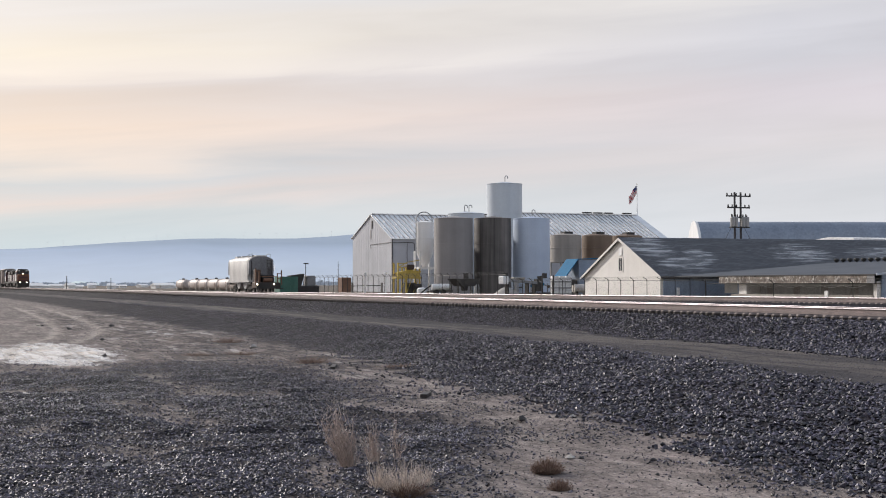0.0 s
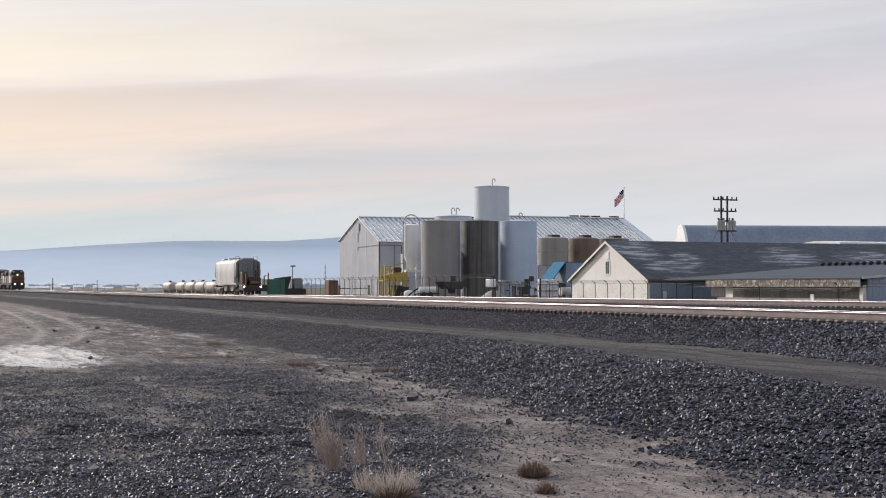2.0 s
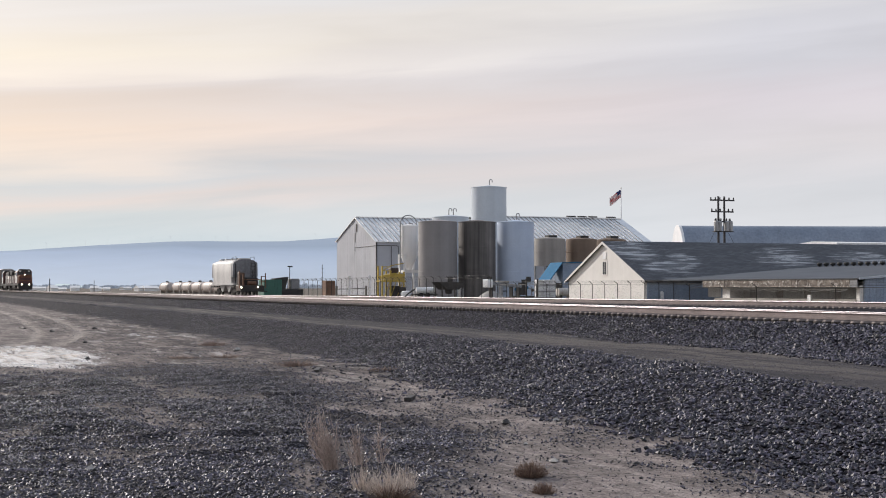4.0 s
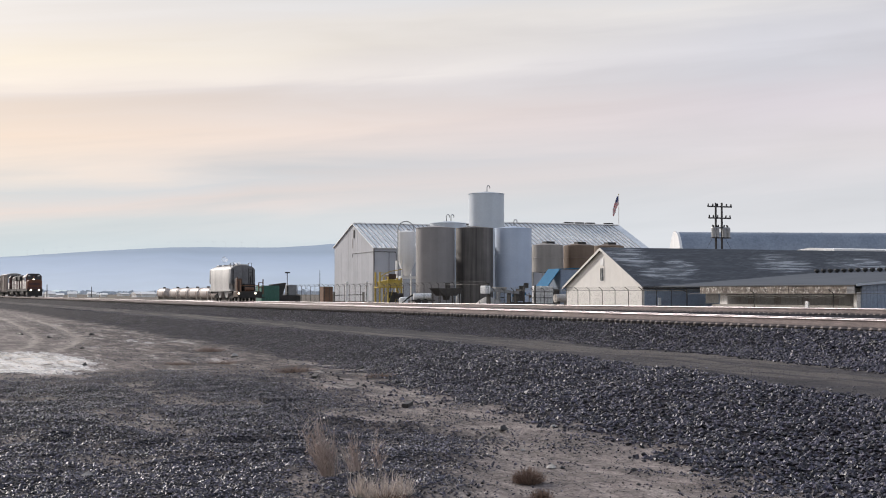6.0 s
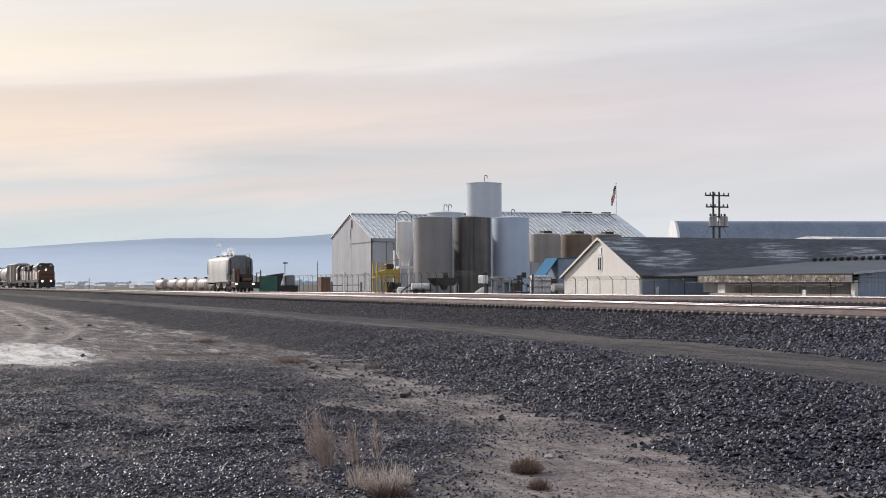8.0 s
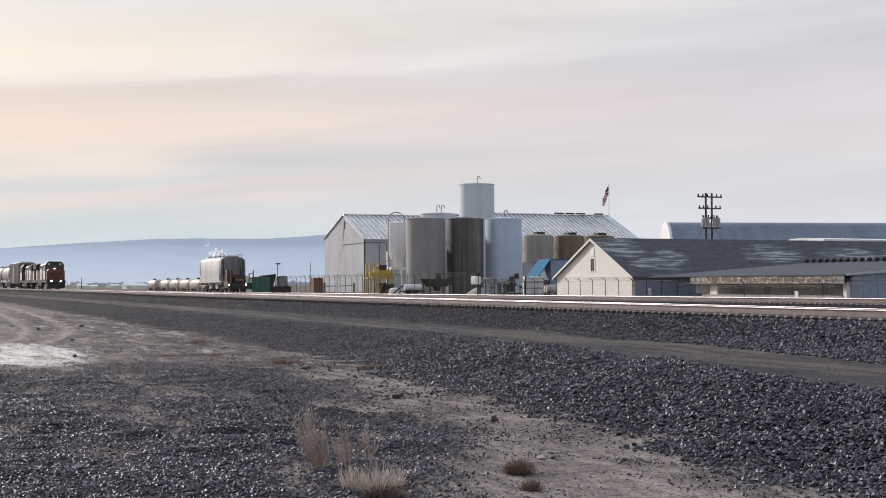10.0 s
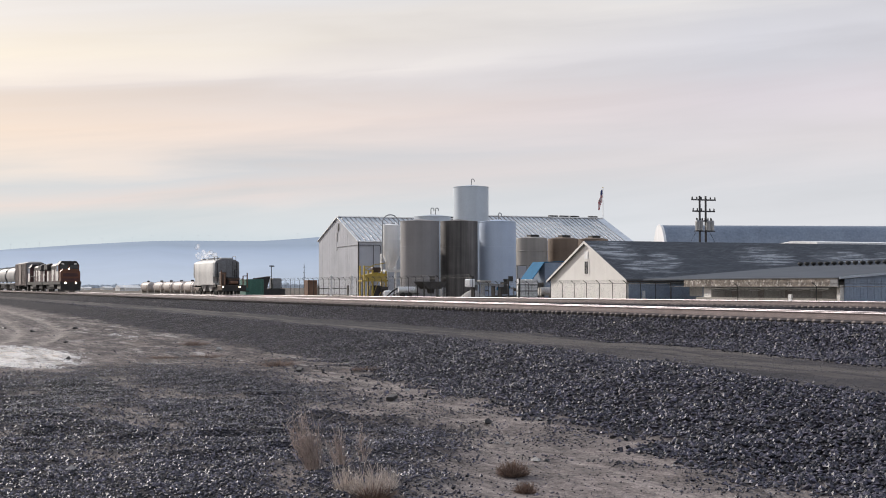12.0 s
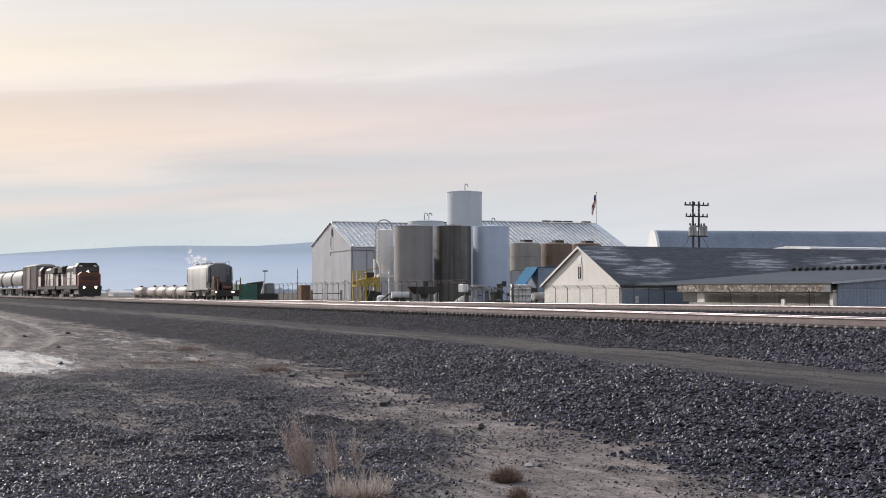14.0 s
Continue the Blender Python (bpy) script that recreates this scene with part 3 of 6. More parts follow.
def build_track(x, y_parts, at=None):
    t = thing("railway_track", "standard-gauge track with rusty rails on dark timber ties", "railway track", (x, 0, 0), group="railway tracks", kind="structure")
    if at:
        t.matrix_basis = at
    for side in (-1, 1):
        bm = B()
        c = side * 0.7525
        prism(bm, [(c - 0.075, RAIL_TOP - 0.235), (c + 0.075, RAIL_TOP - 0.235), (c + 0.075, RAIL_TOP - 0.165), (c + 0.012, RAIL_TOP - 0.14),
                   (c + 0.012, RAIL_TOP - 0.05), (c + 0.039, RAIL_TOP - 0.042), (c + 0.039, RAIL_TOP - 0.019), (c - 0.039, RAIL_TOP - 0.019),
                   (c - 0.039, RAIL_TOP - 0.042), (c - 0.012, RAIL_TOP - 0.05), (c - 0.012, RAIL_TOP - 0.14), (c - 0.075, RAIL_TOP - 0.165)], "y", Y0, Y1)
        rail = part("rail", bm, M["rail"], t)
        bm = B()
        prism(bm, [(c - 0.040, RAIL_TOP - 0.018), (c + 0.040, RAIL_TOP - 0.018), (c + 0.040, RAIL_TOP - 0.016), (c + 0.033, RAIL_TOP - 0.004), (c + 0.02, RAIL_TOP), (c - 0.02, RAIL_TOP), (c - 0.033, RAIL_TOP - 0.004), (c - 0.040, RAIL_TOP - 0.016)], "y", Y0, Y1)
        part("rail_head", bm, M["rail_head"], rail, "polished bright steel running surface")
    bm = box(B(), -1.3, 1.3, -0.115, 0.115, 0, 0.19)
    me = bpy.data.meshes.new("tie")
    bevelled(bm, 0.05)
    # Upper faces take the pale tie colour, all others the dark one.
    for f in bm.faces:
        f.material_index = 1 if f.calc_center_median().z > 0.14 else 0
    bm.to_mesh(me)
    bm.free()
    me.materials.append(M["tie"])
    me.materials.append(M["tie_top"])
    rnd = random.Random(int(x))
    rest = B()
    y = Y0 + 0.2
    count = 0
    while y < Y1:
        if y_parts[0] < y < y_parts[1] and count < 298:
            instance("tie", me, t, pose(rnd.uniform(-0.04, 0.04), y, RAIL_TOP - 0.43 + rnd.uniform(-0.012, 0.004), 0, 0, rnd.uniform(-0.8, 0.8)))
            count += 1
        else:
            dx = rnd.uniform(-0.04, 0.04)
            box(rest, dx - 1.3, dx + 1.3, y - 0.115, y + 0.115, RAIL_TOP - 0.43, RAIL_TOP - 0.24)
        y += 0.46
    rest.normal_update()
    # Same split: pale on upward faces, dark elsewhere.
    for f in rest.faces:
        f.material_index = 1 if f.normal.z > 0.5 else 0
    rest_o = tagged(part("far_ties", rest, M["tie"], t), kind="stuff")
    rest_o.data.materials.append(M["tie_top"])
    return t


build_track(TRACKS[0], (26, 170))
build_track(TRACKS[1], (40, 190), SIDING)


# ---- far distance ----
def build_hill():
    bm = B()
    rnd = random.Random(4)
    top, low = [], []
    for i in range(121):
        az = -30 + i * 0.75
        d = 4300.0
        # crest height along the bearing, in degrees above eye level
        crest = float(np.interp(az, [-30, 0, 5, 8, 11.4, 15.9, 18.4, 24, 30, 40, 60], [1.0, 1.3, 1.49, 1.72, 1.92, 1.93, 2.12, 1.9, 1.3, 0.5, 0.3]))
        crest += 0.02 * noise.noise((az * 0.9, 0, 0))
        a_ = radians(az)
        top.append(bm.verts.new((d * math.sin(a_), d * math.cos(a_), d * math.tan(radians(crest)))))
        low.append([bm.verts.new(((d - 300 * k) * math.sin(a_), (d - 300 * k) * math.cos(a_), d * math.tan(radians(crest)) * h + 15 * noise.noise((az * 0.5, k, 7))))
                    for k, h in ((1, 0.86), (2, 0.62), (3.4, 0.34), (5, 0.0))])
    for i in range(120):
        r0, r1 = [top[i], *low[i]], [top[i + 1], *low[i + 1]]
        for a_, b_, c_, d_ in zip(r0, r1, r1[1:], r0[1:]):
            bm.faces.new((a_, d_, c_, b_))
    tagged(smooth(part("hill", bm, M["hill"]), 180), "long blue hill ridge on the horizon with haze painted in", "hill", kind="structure")


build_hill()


def build_turbines():
    rnd = random.Random(6)
    first = thing("wind_turbine", "tiny pale wind turbine on the far ridge", "wind turbine", (0, 0, 0), 0, "ridge turbines")
    part("tower", tube(B(), (0, 0, -6), (0, 0, 15), 0.13, 0.08, 6), M["snow"], first)
    part("nacelle", box(B(), -0.3, 0.3, -0.8, 1.2, 14.6, 15.4), M["snow"], first)
    for k in range(3):
        a_ = k * math.tau / 3 + 0.4
        part("blade", tube(B(), (0, -0.9, 15.0), (7 * math.cos(a_), -0.9, 15.0 + 7 * math.sin(a_)), 0.12, 0.05, 4), M["snow"], first)
    for k in range(20):
        az = 5.5 + k * 0.62 + rnd.uniform(-0.2, 0.2)
        crest = float(np.interp(az, [0, 5, 8, 11.4, 15.9, 18.4], [1.3, 1.49, 1.72, 1.92, 1.93, 2.12]))
        d = 4290.0
        m = pose(d * math.sin(radians(az)), d * math.cos(radians(az)), d * math.tan(radians(crest)), 0, 0, -az)
        if k == 0:
            first.matrix_basis = m
        else:
            copy_thing(first, m)


build_turbines()


# ---- plant buildings ----
PLANT = 0.9     # level of the yard behind the tracks


def build_barn(x0, x1, ze, za, label, vents, front=False):
    """A gabled metal barn along x; its back eave stands a little higher than its front one."""
    y0, y1, lift = 265.0, 291.0, 0.75
    b = thing("storage_barn", label, "barn", ((x0 + x1) / 2, (y0 + y1) / 2, PLANT), group="storage barns")
    hx, hy, e_, a_ = (x1 - x0) / 2, (y1 - y0) / 2, ze - PLANT, za - PLANT
    shape = [(-hy, 0), (hy, 0), (hy, e_ + lift), (0, a_ - 0.1), (-hy, e_)]
    bm = prism(B(), shape, "x", -hx, -hx + 0.3)
    wall = part("gable_wall", bm, M["white_metal"], b)
    k = -hy + 0.6
    while k < hy:
        part("seam", box(B(), -hx - 0.02, -hx, k, k + 0.05, 0, e_ + (1 - abs(k) / hy) * (a_ - e_) - 0.3), M["white_metal"], wall)
        k += 1.2
    bm = prism(B(), shape, "x", hx - 0.3, hx)
    part("gable_wall", bm, M["white_metal"], b)
    for s in (-1, 1):
        e_ = ze - PLANT + (lift if s > 0 else 0.0)
        bm = box(B(), -hx + 0.3, hx - 0.3, s * hy - 0.12, s * hy + 0.12, 0, e_ - 0.05)
        side = part("side_wall", bm, M["white_metal"], b)
        if s < 0:
            for j in range(int(2 * hx / 1.2)):
                part("seam", box(B(), -hx + 0.6 + j * 1.2, -hx + 0.65 + j * 1.2, -hy - 0.14, -hy - 0.121, 0, e_ - 0.3), M["white_metal"], side)
        bm = prism(B(), [(0, a_), (s * (hy + 0.5), e_ - 0.2), (s * (hy + 0.5), e_ - 0.05), (0, a_ + 0.18)], "x", -hx - 0.3, hx + 0.3)
        roof = part("roof", bm, M["roof_metal"], b)
        me = bpy.data.meshes.new("seam")
        bm = prism(B(), [(0, a_ + 0.18), (s * (hy + 0.5), e_ - 0.05), (s * (hy + 0.5), e_ + 0.08), (0, a_ + 0.31)], "x", 0, 0.13)
        bm.to_mesh(me)
        bm.free()
        me.materials.append(M["seam_dark"])
        for j in range(int((2 * hx - 0.6) / 1.1)):
            instance("seam", me, roof, pose(-hx + 0.4 + j * 1.1, 0, 0))
    bm = box(B(), -hx, hx, -0.3, 0.3, a_ + 0.15, a_ + 0.35)
    part("ridge_cap", bm, M["roof_metal"], b)
    for k in vents:
        bm = box(B(), k - hx, k + 2.2 - hx, -0.35, 0.35, a_ + 0.35, a_ + 0.65)
        part("ridge_vent", bm, M["dark_steel"], b)
    e_ = ze - PLANT
    if front:
        # corner flashing, conduits and a narrow louvre
        part("corner_trim", box(B(), -hx - 0.06, -hx + 0.1, -hy - 0.2, -hy - 0.02, 0, e_ - 0.1), M["dark_steel"], b)
        bm = path_tube(B(), [(-hx + 0.1, -hy - 0.3, 10.3), (-hx + 4.6, -hy - 0.3, 10.3), (-hx + 4.9, -hy - 0.3, 10.0), (-hx + 4.9, -hy - 0.3, 0.0)], 0.06, 6)
        part("conduit", bm, M["dark_steel"], b)
        part("conduit", tube(B(), (-hx + 3.3, -hy - 0.3, 0), (-hx + 3.3, -hy - 0.3, 10.3), 0.05, 0.05, 6), M["dark_steel"], b)
        part("conduit", path_tube(B(), [(-hx - 0.1, -hy + 0.2, 10.3), (-hx - 0.1, 0.2, 10.2), (-hx - 0.1, 0.2, 9.4)], 0.05, 6), M["dark_steel"], b)
        part("louvre", box(B(), -hx - 0.12, -hx - 0.055, -1.0, -0.3, a_ - 3.0, a_ - 1.3), M["dark_steel"], b)
        part("louvre", box(B(), -hx - 0.1, -hx - 0.055, 0.1, 0.5, a_ - 5.2, a_ - 3.2), M["seam_dark"], b)


build_barn(95.0, 128.0, 12.1, 17.5, "large pale metal-clad storage barn with streaked metal roof", (22, 26), True)
build_barn(128.4, 160.6, 12.75, 18.35, "pale metal-roofed barn butted against its longer neighbour", (18, 20.8, 23.6, 28.5))


def tank(name, label, x, y, dia, top, material, pipes=0, rim=True, seg=48, group=""):
    t = thing(name, label, "storage tank", (x, y, PLANT), group=group)
    r, h = dia / 2, top - PLANT
    bm = lathe(B(), [(0, 0), (r, 0), (r, h * 0.33), (r + 0.02, h * 0.331), (r + 0.02, h * 0.337), (r, h * 0.338), (r, h * 0.66), (r + 0.02, h * 0.661),
                     (r + 0.02, h * 0.667), (r, h * 0.668), (r, h)], seg)
    smooth(part("shell", bm, material, t))
    bm = lathe(B(), [(r, h), (r + 0.06, h), (r + 0.06, h + 0.12), (r - 0.02, h + 0.14), (r * 0.5, h + 0.14 + dia * 0.03), (0.25, h + 0.14 + dia * 0.06), (0, h + 0.14 + dia * 0.06)], seg)
    smooth(part("lid", bm, material, t))
    # small side hatch
    part("hatch", bevelled(box(B(), r * 0.15, r * 0.15 + 0.9, -r - 0.06, -r * 0.9, 2.6, 3.5), 0.04), M["dark_steel"], t)
    for k in range(pipes):
        c = (k - (pipes - 1) / 2) * 0.9
        hh = h + dia * 0.06
        arc = [(c + 0.3 - 0.3 * math.cos(a_), -0.3, hh + 1.0 + 0.3 * math.sin(a_)) for a_ in np.linspace(0, math.pi, 7)]
        bm = path_tube(B(), [(c, -0.3, hh - 0.2), *arc, (c + 0.6, -0.3, hh + 0.75)], 0.09)
        smooth(part("vent_pipe", bm, M["steel"], t))
    return t


tank("storage_tank", "tall plain grey cylindrical steel storage tank", 89.1, 217, 6.7, 13.75, M["tank_grey"], group="front tanks")
tank("storage_tank", "tall dark cylindrical tank with vertical rust streaks", 96.55, 217, 6.5, 13.85, M["tank_dark"], group="front tanks")
tank("storage_tank", "tall pale blue cylindrical storage tank with vent pipe", 104.05, 217, 6.5, 13.95, M["tank_blue"], 1, group="front tanks")
tank("storage_tank", "pale grey flat-topped tank with two curved vents", 97.0, 230, 6.7, 15.35, M["tank_white"], 2)
tank("storage_tank", "tallest pale grey storage tank with a top vent", 109.3, 240, 6.9, 21.8, M["tank_white"], 1)
def raised_tank(x, material):
    t = thing("raised_tank", "tan stained tank raised on steel legs in the yard", "storage tank", (x, 235, PLANT), group="raised tanks")
    r = 3.0
    smooth(part("shell", lathe(B(), [(0, 5.6), (r, 5.75), (r, 8.4), (r + 0.05, 8.42), (r + 0.05, 8.6), (r, 8.62), (r, 11.0), (r * 0.4, 11.35), (0, 11.4)], 36), material, t))
    part("hatch", box(B(), -0.9, 0.9, -1.4, 0.4, 11.2, 11.7), M["dark_steel"], t)
    for sx in (-1, 1):
        for sy in (-1, 1):
            part("leg", box(B(), sx * 2.1 - 0.12, sx * 2.1 + 0.12, sy * 2.1 - 0.12, sy * 2.1 + 0.12, 0, 5.8), M["steel"], t)
        part("brace", path_tube(B(), [(-2.1, sx * 2.1, 1.2), (2.1, sx * 2.1, 5.0)], 0.06, 6), M["steel"], t)


for xx, mm in ((120.0, "tank_tan"), (126.9, "tank_brown"), (133.6, "tank_brown")):
    raised_tank(xx, M[mm])


def build_silo():
    t = thing("silo", "white hopper-bottomed silo on legs with an arched fill pipe", "silo", (88.05, 228, PLANT))
    h, r = 12.75, 1.6
    bm = lathe(B(), [(0.35, 4.5), (r, 7.4), (r, 9.8), (r + 0.03, 9.82), (r + 0.03, 9.95), (r, 9.97), (r, h), (r * 0.3, h + 0.25), (0, h + 0.25)], 36)
    smooth(part("shell", bm, M["silo_white"], t))
    part("hatch", lathe(B(), [(0.4, 0), (0.4, 0.25), (0, 0.3)], 14), M["steel"], t).location = (0.3, 0, h + 0.2)
    for sx in (-1, 1):
        for sy in (-1, 1):
            part("leg", box(B(), sx * 1.42 - 0.14, sx * 1.42 + 0.14, sy * 1.42 - 0.14, sy * 1.42 + 0.14, 0, 7.6), M["silo_white"], t)
        part("cross_beam", box(B(), -1.3, 1.3, sx * 1.42 - 0.12, sx * 1.42 + 0.12, 4.3, 4.75), M["silo_white"], t)
        part("cross_beam", box(B(), sx * 1.42 - 0.12, sx * 1.42 + 0.12, -1.3, 1.3, 4.3, 4.75), M["silo_white"], t)
    arc = [(-0.35 - 1.55 * math.cos(a_), -0.6, h + 0.4 + 1.45 * math.sin(a_)) for a_ in np.linspace(0, math.pi, 14)]
    bm = path_tube(B(), [(-1.9, -0.6, 1.0), *arc, (1.25, -0.6, h - 0.3)], 0.1)
    smooth(part("fill_pipe", bm, M["steel"], t))
    for k in range(17):
        part("rung", box(B(), -1.99, -1.81, -0.95, -0.7, 1.2 + k * 0.68, 1.26 + k * 0.68), M["steel"], t)
    return t


build_silo()


def build_warehouse():
    x0, x1, y0, y1 = 84.0, 150.0, 139.7, 159.0
    ze, za = 3.66, 8.3
    w = thing("warehouse", "long low cream-gabled warehouse under a dark shingle roof", "warehouse", (x0, (y0 + y1) / 2, PLANT))
    hy, e_, a_, ln = (y1 - y0) / 2, ze - PLANT, za - PLANT, x1 - x0
    bm = prism(B(), [(-hy, 0), (hy, 0), (hy, e_), (0, a_ - 0.12), (-hy, e_)], "x", 0, 0.25)
    part("gable_wall", bm, M["plaster"], w, "cream painted gable wall")
    part("gable_wall", prism(B(), [(-hy, 0), (hy, 0), (hy, e_), (0, a_ - 0.12), (-hy, e_)], "x", ln - 0.25, ln), M["plaster"], w)
    for s in (-1, 1):
        part("side_wall", box(B(), 0.25, ln - 0.25, s * hy - 0.12, s * hy + 0.12, 0, e_ - 0.05), M["blue_metal"], w, "blue-grey side wall")
        over = hy + 0.5
        ez = e_ - 0.5 * (a_ - e_) / hy
        part("roof", prism(B(), [(0, a_ - 0.1), (s * over, ez - 0.1), (s * over, ez + 0.06), (0, a_ + 0.08)], "x", -0.35, ln + 0.3), M["shingle"], w)
        part("bargeboard", prism(B(), [(0, a_ - 0.3), (s * over, ez - 0.3), (s * over, ez - 0.02), (0, a_ + 0.02)], "x", -0.42, -0.355), M["plaster"], w)
        if s < 0:
            # Dark strip added to stand for the shadow line below the eave.
            part("eave_shadow_strip", box(B(), -0.3, ln + 0.25, s * over - 0.08, s * over + 0.02, ez - 0.26, ez - 0.105), M["soot"], w, "dark strip added as the shadow under the eave")
    # lapped boards over the gable
    k = 0.3
    while k < a_ - 1.1:
        half = min(hy - 0.05, (a_ - k - 0.42) / (a_ - e_) * hy - 0.35)
        part("board", prism(B(), [(-0.016, k), (-0.002, k), (-0.002, k + 0.42), (-0.008, k + 0.42)], "y", -half, half), M["plaster"], w)
        k += 0.44
    win = part("window", box(B(), -0.07, -0.03, -0.62, 0.62, a_ - 4.25, a_ - 2.35), M["plaster"], w)
    part("pane", box(B(), -0.085, -0.072, -0.4, 0.4, a_ - 4.1, a_ - 2.55), M["glass"], win)
    part("mullion", box(B(), -0.1, -0.087, -0.04, 0.04, a_ - 4.1, a_ - 2.55), M["plaster"], win)
    part("vent", box(B(), -0.1, -0.03, -0.4, 0.4, a_ - 2.2, a_ - 1.3), M["silo_white"], w)
    part("meter_box", bevelled(box(B(), 2.0, 2.4, -hy - 0.3, -hy - 0.13, 0.3, 1.2), 0.03), M["silo_white"], w)


build_warehouse()


def build_quonset():
    x0, yc = 145.7, 230.0
    q = thing("arched_hall", "blue-grey arched sheet-metal storage hall with white end wall", "storage hall", (x0, yc, PLANT), -17)
    prof = [(4.6 * math.cos(a_), 5.7 + 8.1 * math.sin(a_)) for a_ in np.linspace(0, math.pi, 25)]
    prof = [(4.6, 0), *prof, (-4.6, 0)]
    part("end_wall", prism(B(), [(u * 0.985, v * 0.99) for u, v in prof], "x", 0.02, 0.3), M["white_metal"], q)
    bm = prism(B(), prof, "x", 0.3, 90)
    smooth(part("arched_roof", bm, M["quonset"], q), 25)
    bm = prism(B(), [(u * 1.02, v * 1.012) for u, v in prof], "x", 0.0, 0.5)
    part("end_rim", bm, M["silo_white"], q, "bright white arched rim")
    for k in range(1, 9):
        bm = prism(B(), [(u * 1.004, v * 1.003) for u, v in prof], "x", k * 10.0, k * 10.0 + (0.35 if k == 6 else 0.12))
        part("roof_rib", bm, M["rake"] if k == 6 else M["quonset"], q)


build_quonset()


# ---- train ----
SPEED, FRONT_AT_END = 12.33, 185.6


def wheelset(parent, y, r=0.46, z=0.0):
    bm = B()
    for s in (-1, 1):
        tube(bm, (s * 0.69, 0, 0), (s * 0.82, 0, 0), r, r, 20)
        tube(bm, (s * 0.66, 0, 0), (s * 0.69, 0, 0), r + 0.03, r + 0.03, 20)
        for k in range(4):
            a_ = k * math.pi / 2
            tube(bm, (s * 0.825, 0.26 * math.cos(a_), 0.26 * math.sin(a_)), (s * 0.84, 0.26 * math.cos(a_), 0.26 * math.sin(a_)), 0.07, 0.07, 6)
    tube(bm, (-0.66, 0, 0), (0.66, 0, 0), 0.09, 0.09, 8)
    ob = part("wheelset", bm, M["dark_steel"], parent)
    ob.location = (0, y, r)
    return ob


def build_locomotive():
    """Nose towards -Y; the base of the wheels at z = 0, the front coupler at y = 0."""
    t = thing("locomotive", "orange and black diesel freight locomotive with lit headlights", "locomotive", (0, 0, 0), group="train")
    W = 1.55
    part("underframe", box(B(), -W, W, 0.6, 22.0, 1.15, 1.6), M["soot"], t)
    # short nose and wide cab
    nose = prism(B(), [(-1.45, 1.6), (1.45, 1.6), (1.45, 3.1), (1.1, 3.45), (-1.1, 3.45), (-1.45, 3.1)], "y", 0.9, 2.9)
    nose_o = part("nose", nose, M["orange"], t, "orange nose")
    cab = prism(B(), [(-1.55, 1.6), (1.55, 1.6), (1.55, 4.15), (1.05, 4.65), (-1.05, 4.65), (-1.55, 4.15)], "y", 2.6, 5.4)
    cab_o = part("cab", cab, M["maroon"], t)
    part("cab_front", prism(B(), [(-1.5, 1.6), (1.5, 1.6), (1.5, 3.5), (-1.5, 3.5)], "y", 2.52, 2.6), M["orange"], cab_o)
    for s in (-1, 1):
        part("windscreen", prism(B(), [(s * 0.15, 3.55), (s * 1.35, 3.55), (s * 1.3, 4.15), (s * 0.15, 4.3)], "y", 2.54, 2.6), M["glass"], cab_o)
        part("side_window", box(B(), s * 1.55 - 0.02, s * 1.55 + 0.02, 3.1, 4.6, 3.2, 4.0), M["glass"], cab_o)
        part("cab_side", box(B(), s * 1.56 - 0.005, s * 1.56 + 0.012, 2.7, 5.3, 1.7, 3.15), M["loco_white"], cab_o)
    # long hood
    hood = part("hood", prism(B(), [(-0.95, 1.6), (0.95, 1.6), (0.95, 4.1), (0.6, 4.45), (-0.6, 4.45), (-0.95, 4.1)], "y", 5.4, 21.2), M["maroon"], t)
    for s in (-1, 1):
        part("hood_stripe", box(B(), s * 0.955 - 0.012, s * 0.955 + 0.012, 5.5, 21.0, 3.5, 4.05), M["soot"], hood)
        for y0, y1 in ((5.6, 7.4), (9.2, 10.6), (12.4, 15.2), (19.0, 20.9)):
            part("hood_door", box(B(), s * 0.955 - 0.012, s * 0.955 + 0.015, y0, y1, 1.7, 3.6), M["loco_white"], t, "dusty white hood panel")
        part("radiator", prism(B(), [(s * 0.7, 3.3), (s * 1.5, 3.6), (s * 1.5, 4.3), (s * 0.7, 4.6)], "y", 16.5, 20.8), M["soot"], t)
        part("fuel_tank", prism(B(), [(s * 0.3, 0.45), (s * 1.3, 0.45), (s * 1.5, 0.8), (s * 1.5, 1.15), (s * 0.3, 1.15)], "y", 8.3, 13.8), M["soot"], t)
        part("truck_frame", box(B(), s * 1.05 - 0.1, s * 1.05 + 0.1, 2.4, 7.0, 0.5, 1.0), M["concrete"], t)
        part("truck_frame", box(B(), s * 1.05 - 0.1, s * 1.05 + 0.1, 15.2, 19.8, 0.5, 1.0), M["dark_steel"], t)
        bm = B()
        for k in range(6):
            y = 5.8 + k * 2.8
            tube(bm, (s * 1.5, y, 1.6), (s * 1.5, y, 2.65), 0.022, 0.025, 6)
        tube(bm, (s * 1.5, 5.8, 2.65), (s * 1.5, 20.2, 2.65), 0.022, 0.022, 6)
        part("handrail", bm, M["dark_steel"], t)
        part("ditch_light", tube(B(), (s * 0.78, 0.4, 1.38), (s * 0.78, 0.6, 1.38), 0.13, 0.15, 16), M["lamp"], t, "lit round ditch light")
        part("step", box(B(), s * 1.15 - 0.3, s * 1.15 + 0.3, 0.55, 1.3, 0.35, 1.2), M["soot"], t)
    part("headlight", tube(B(), (0, 2.42, 3.5), (0, 2.6, 3.5), 0.14, 0.14, 18), M["lamp"], t, "lit round headlight")
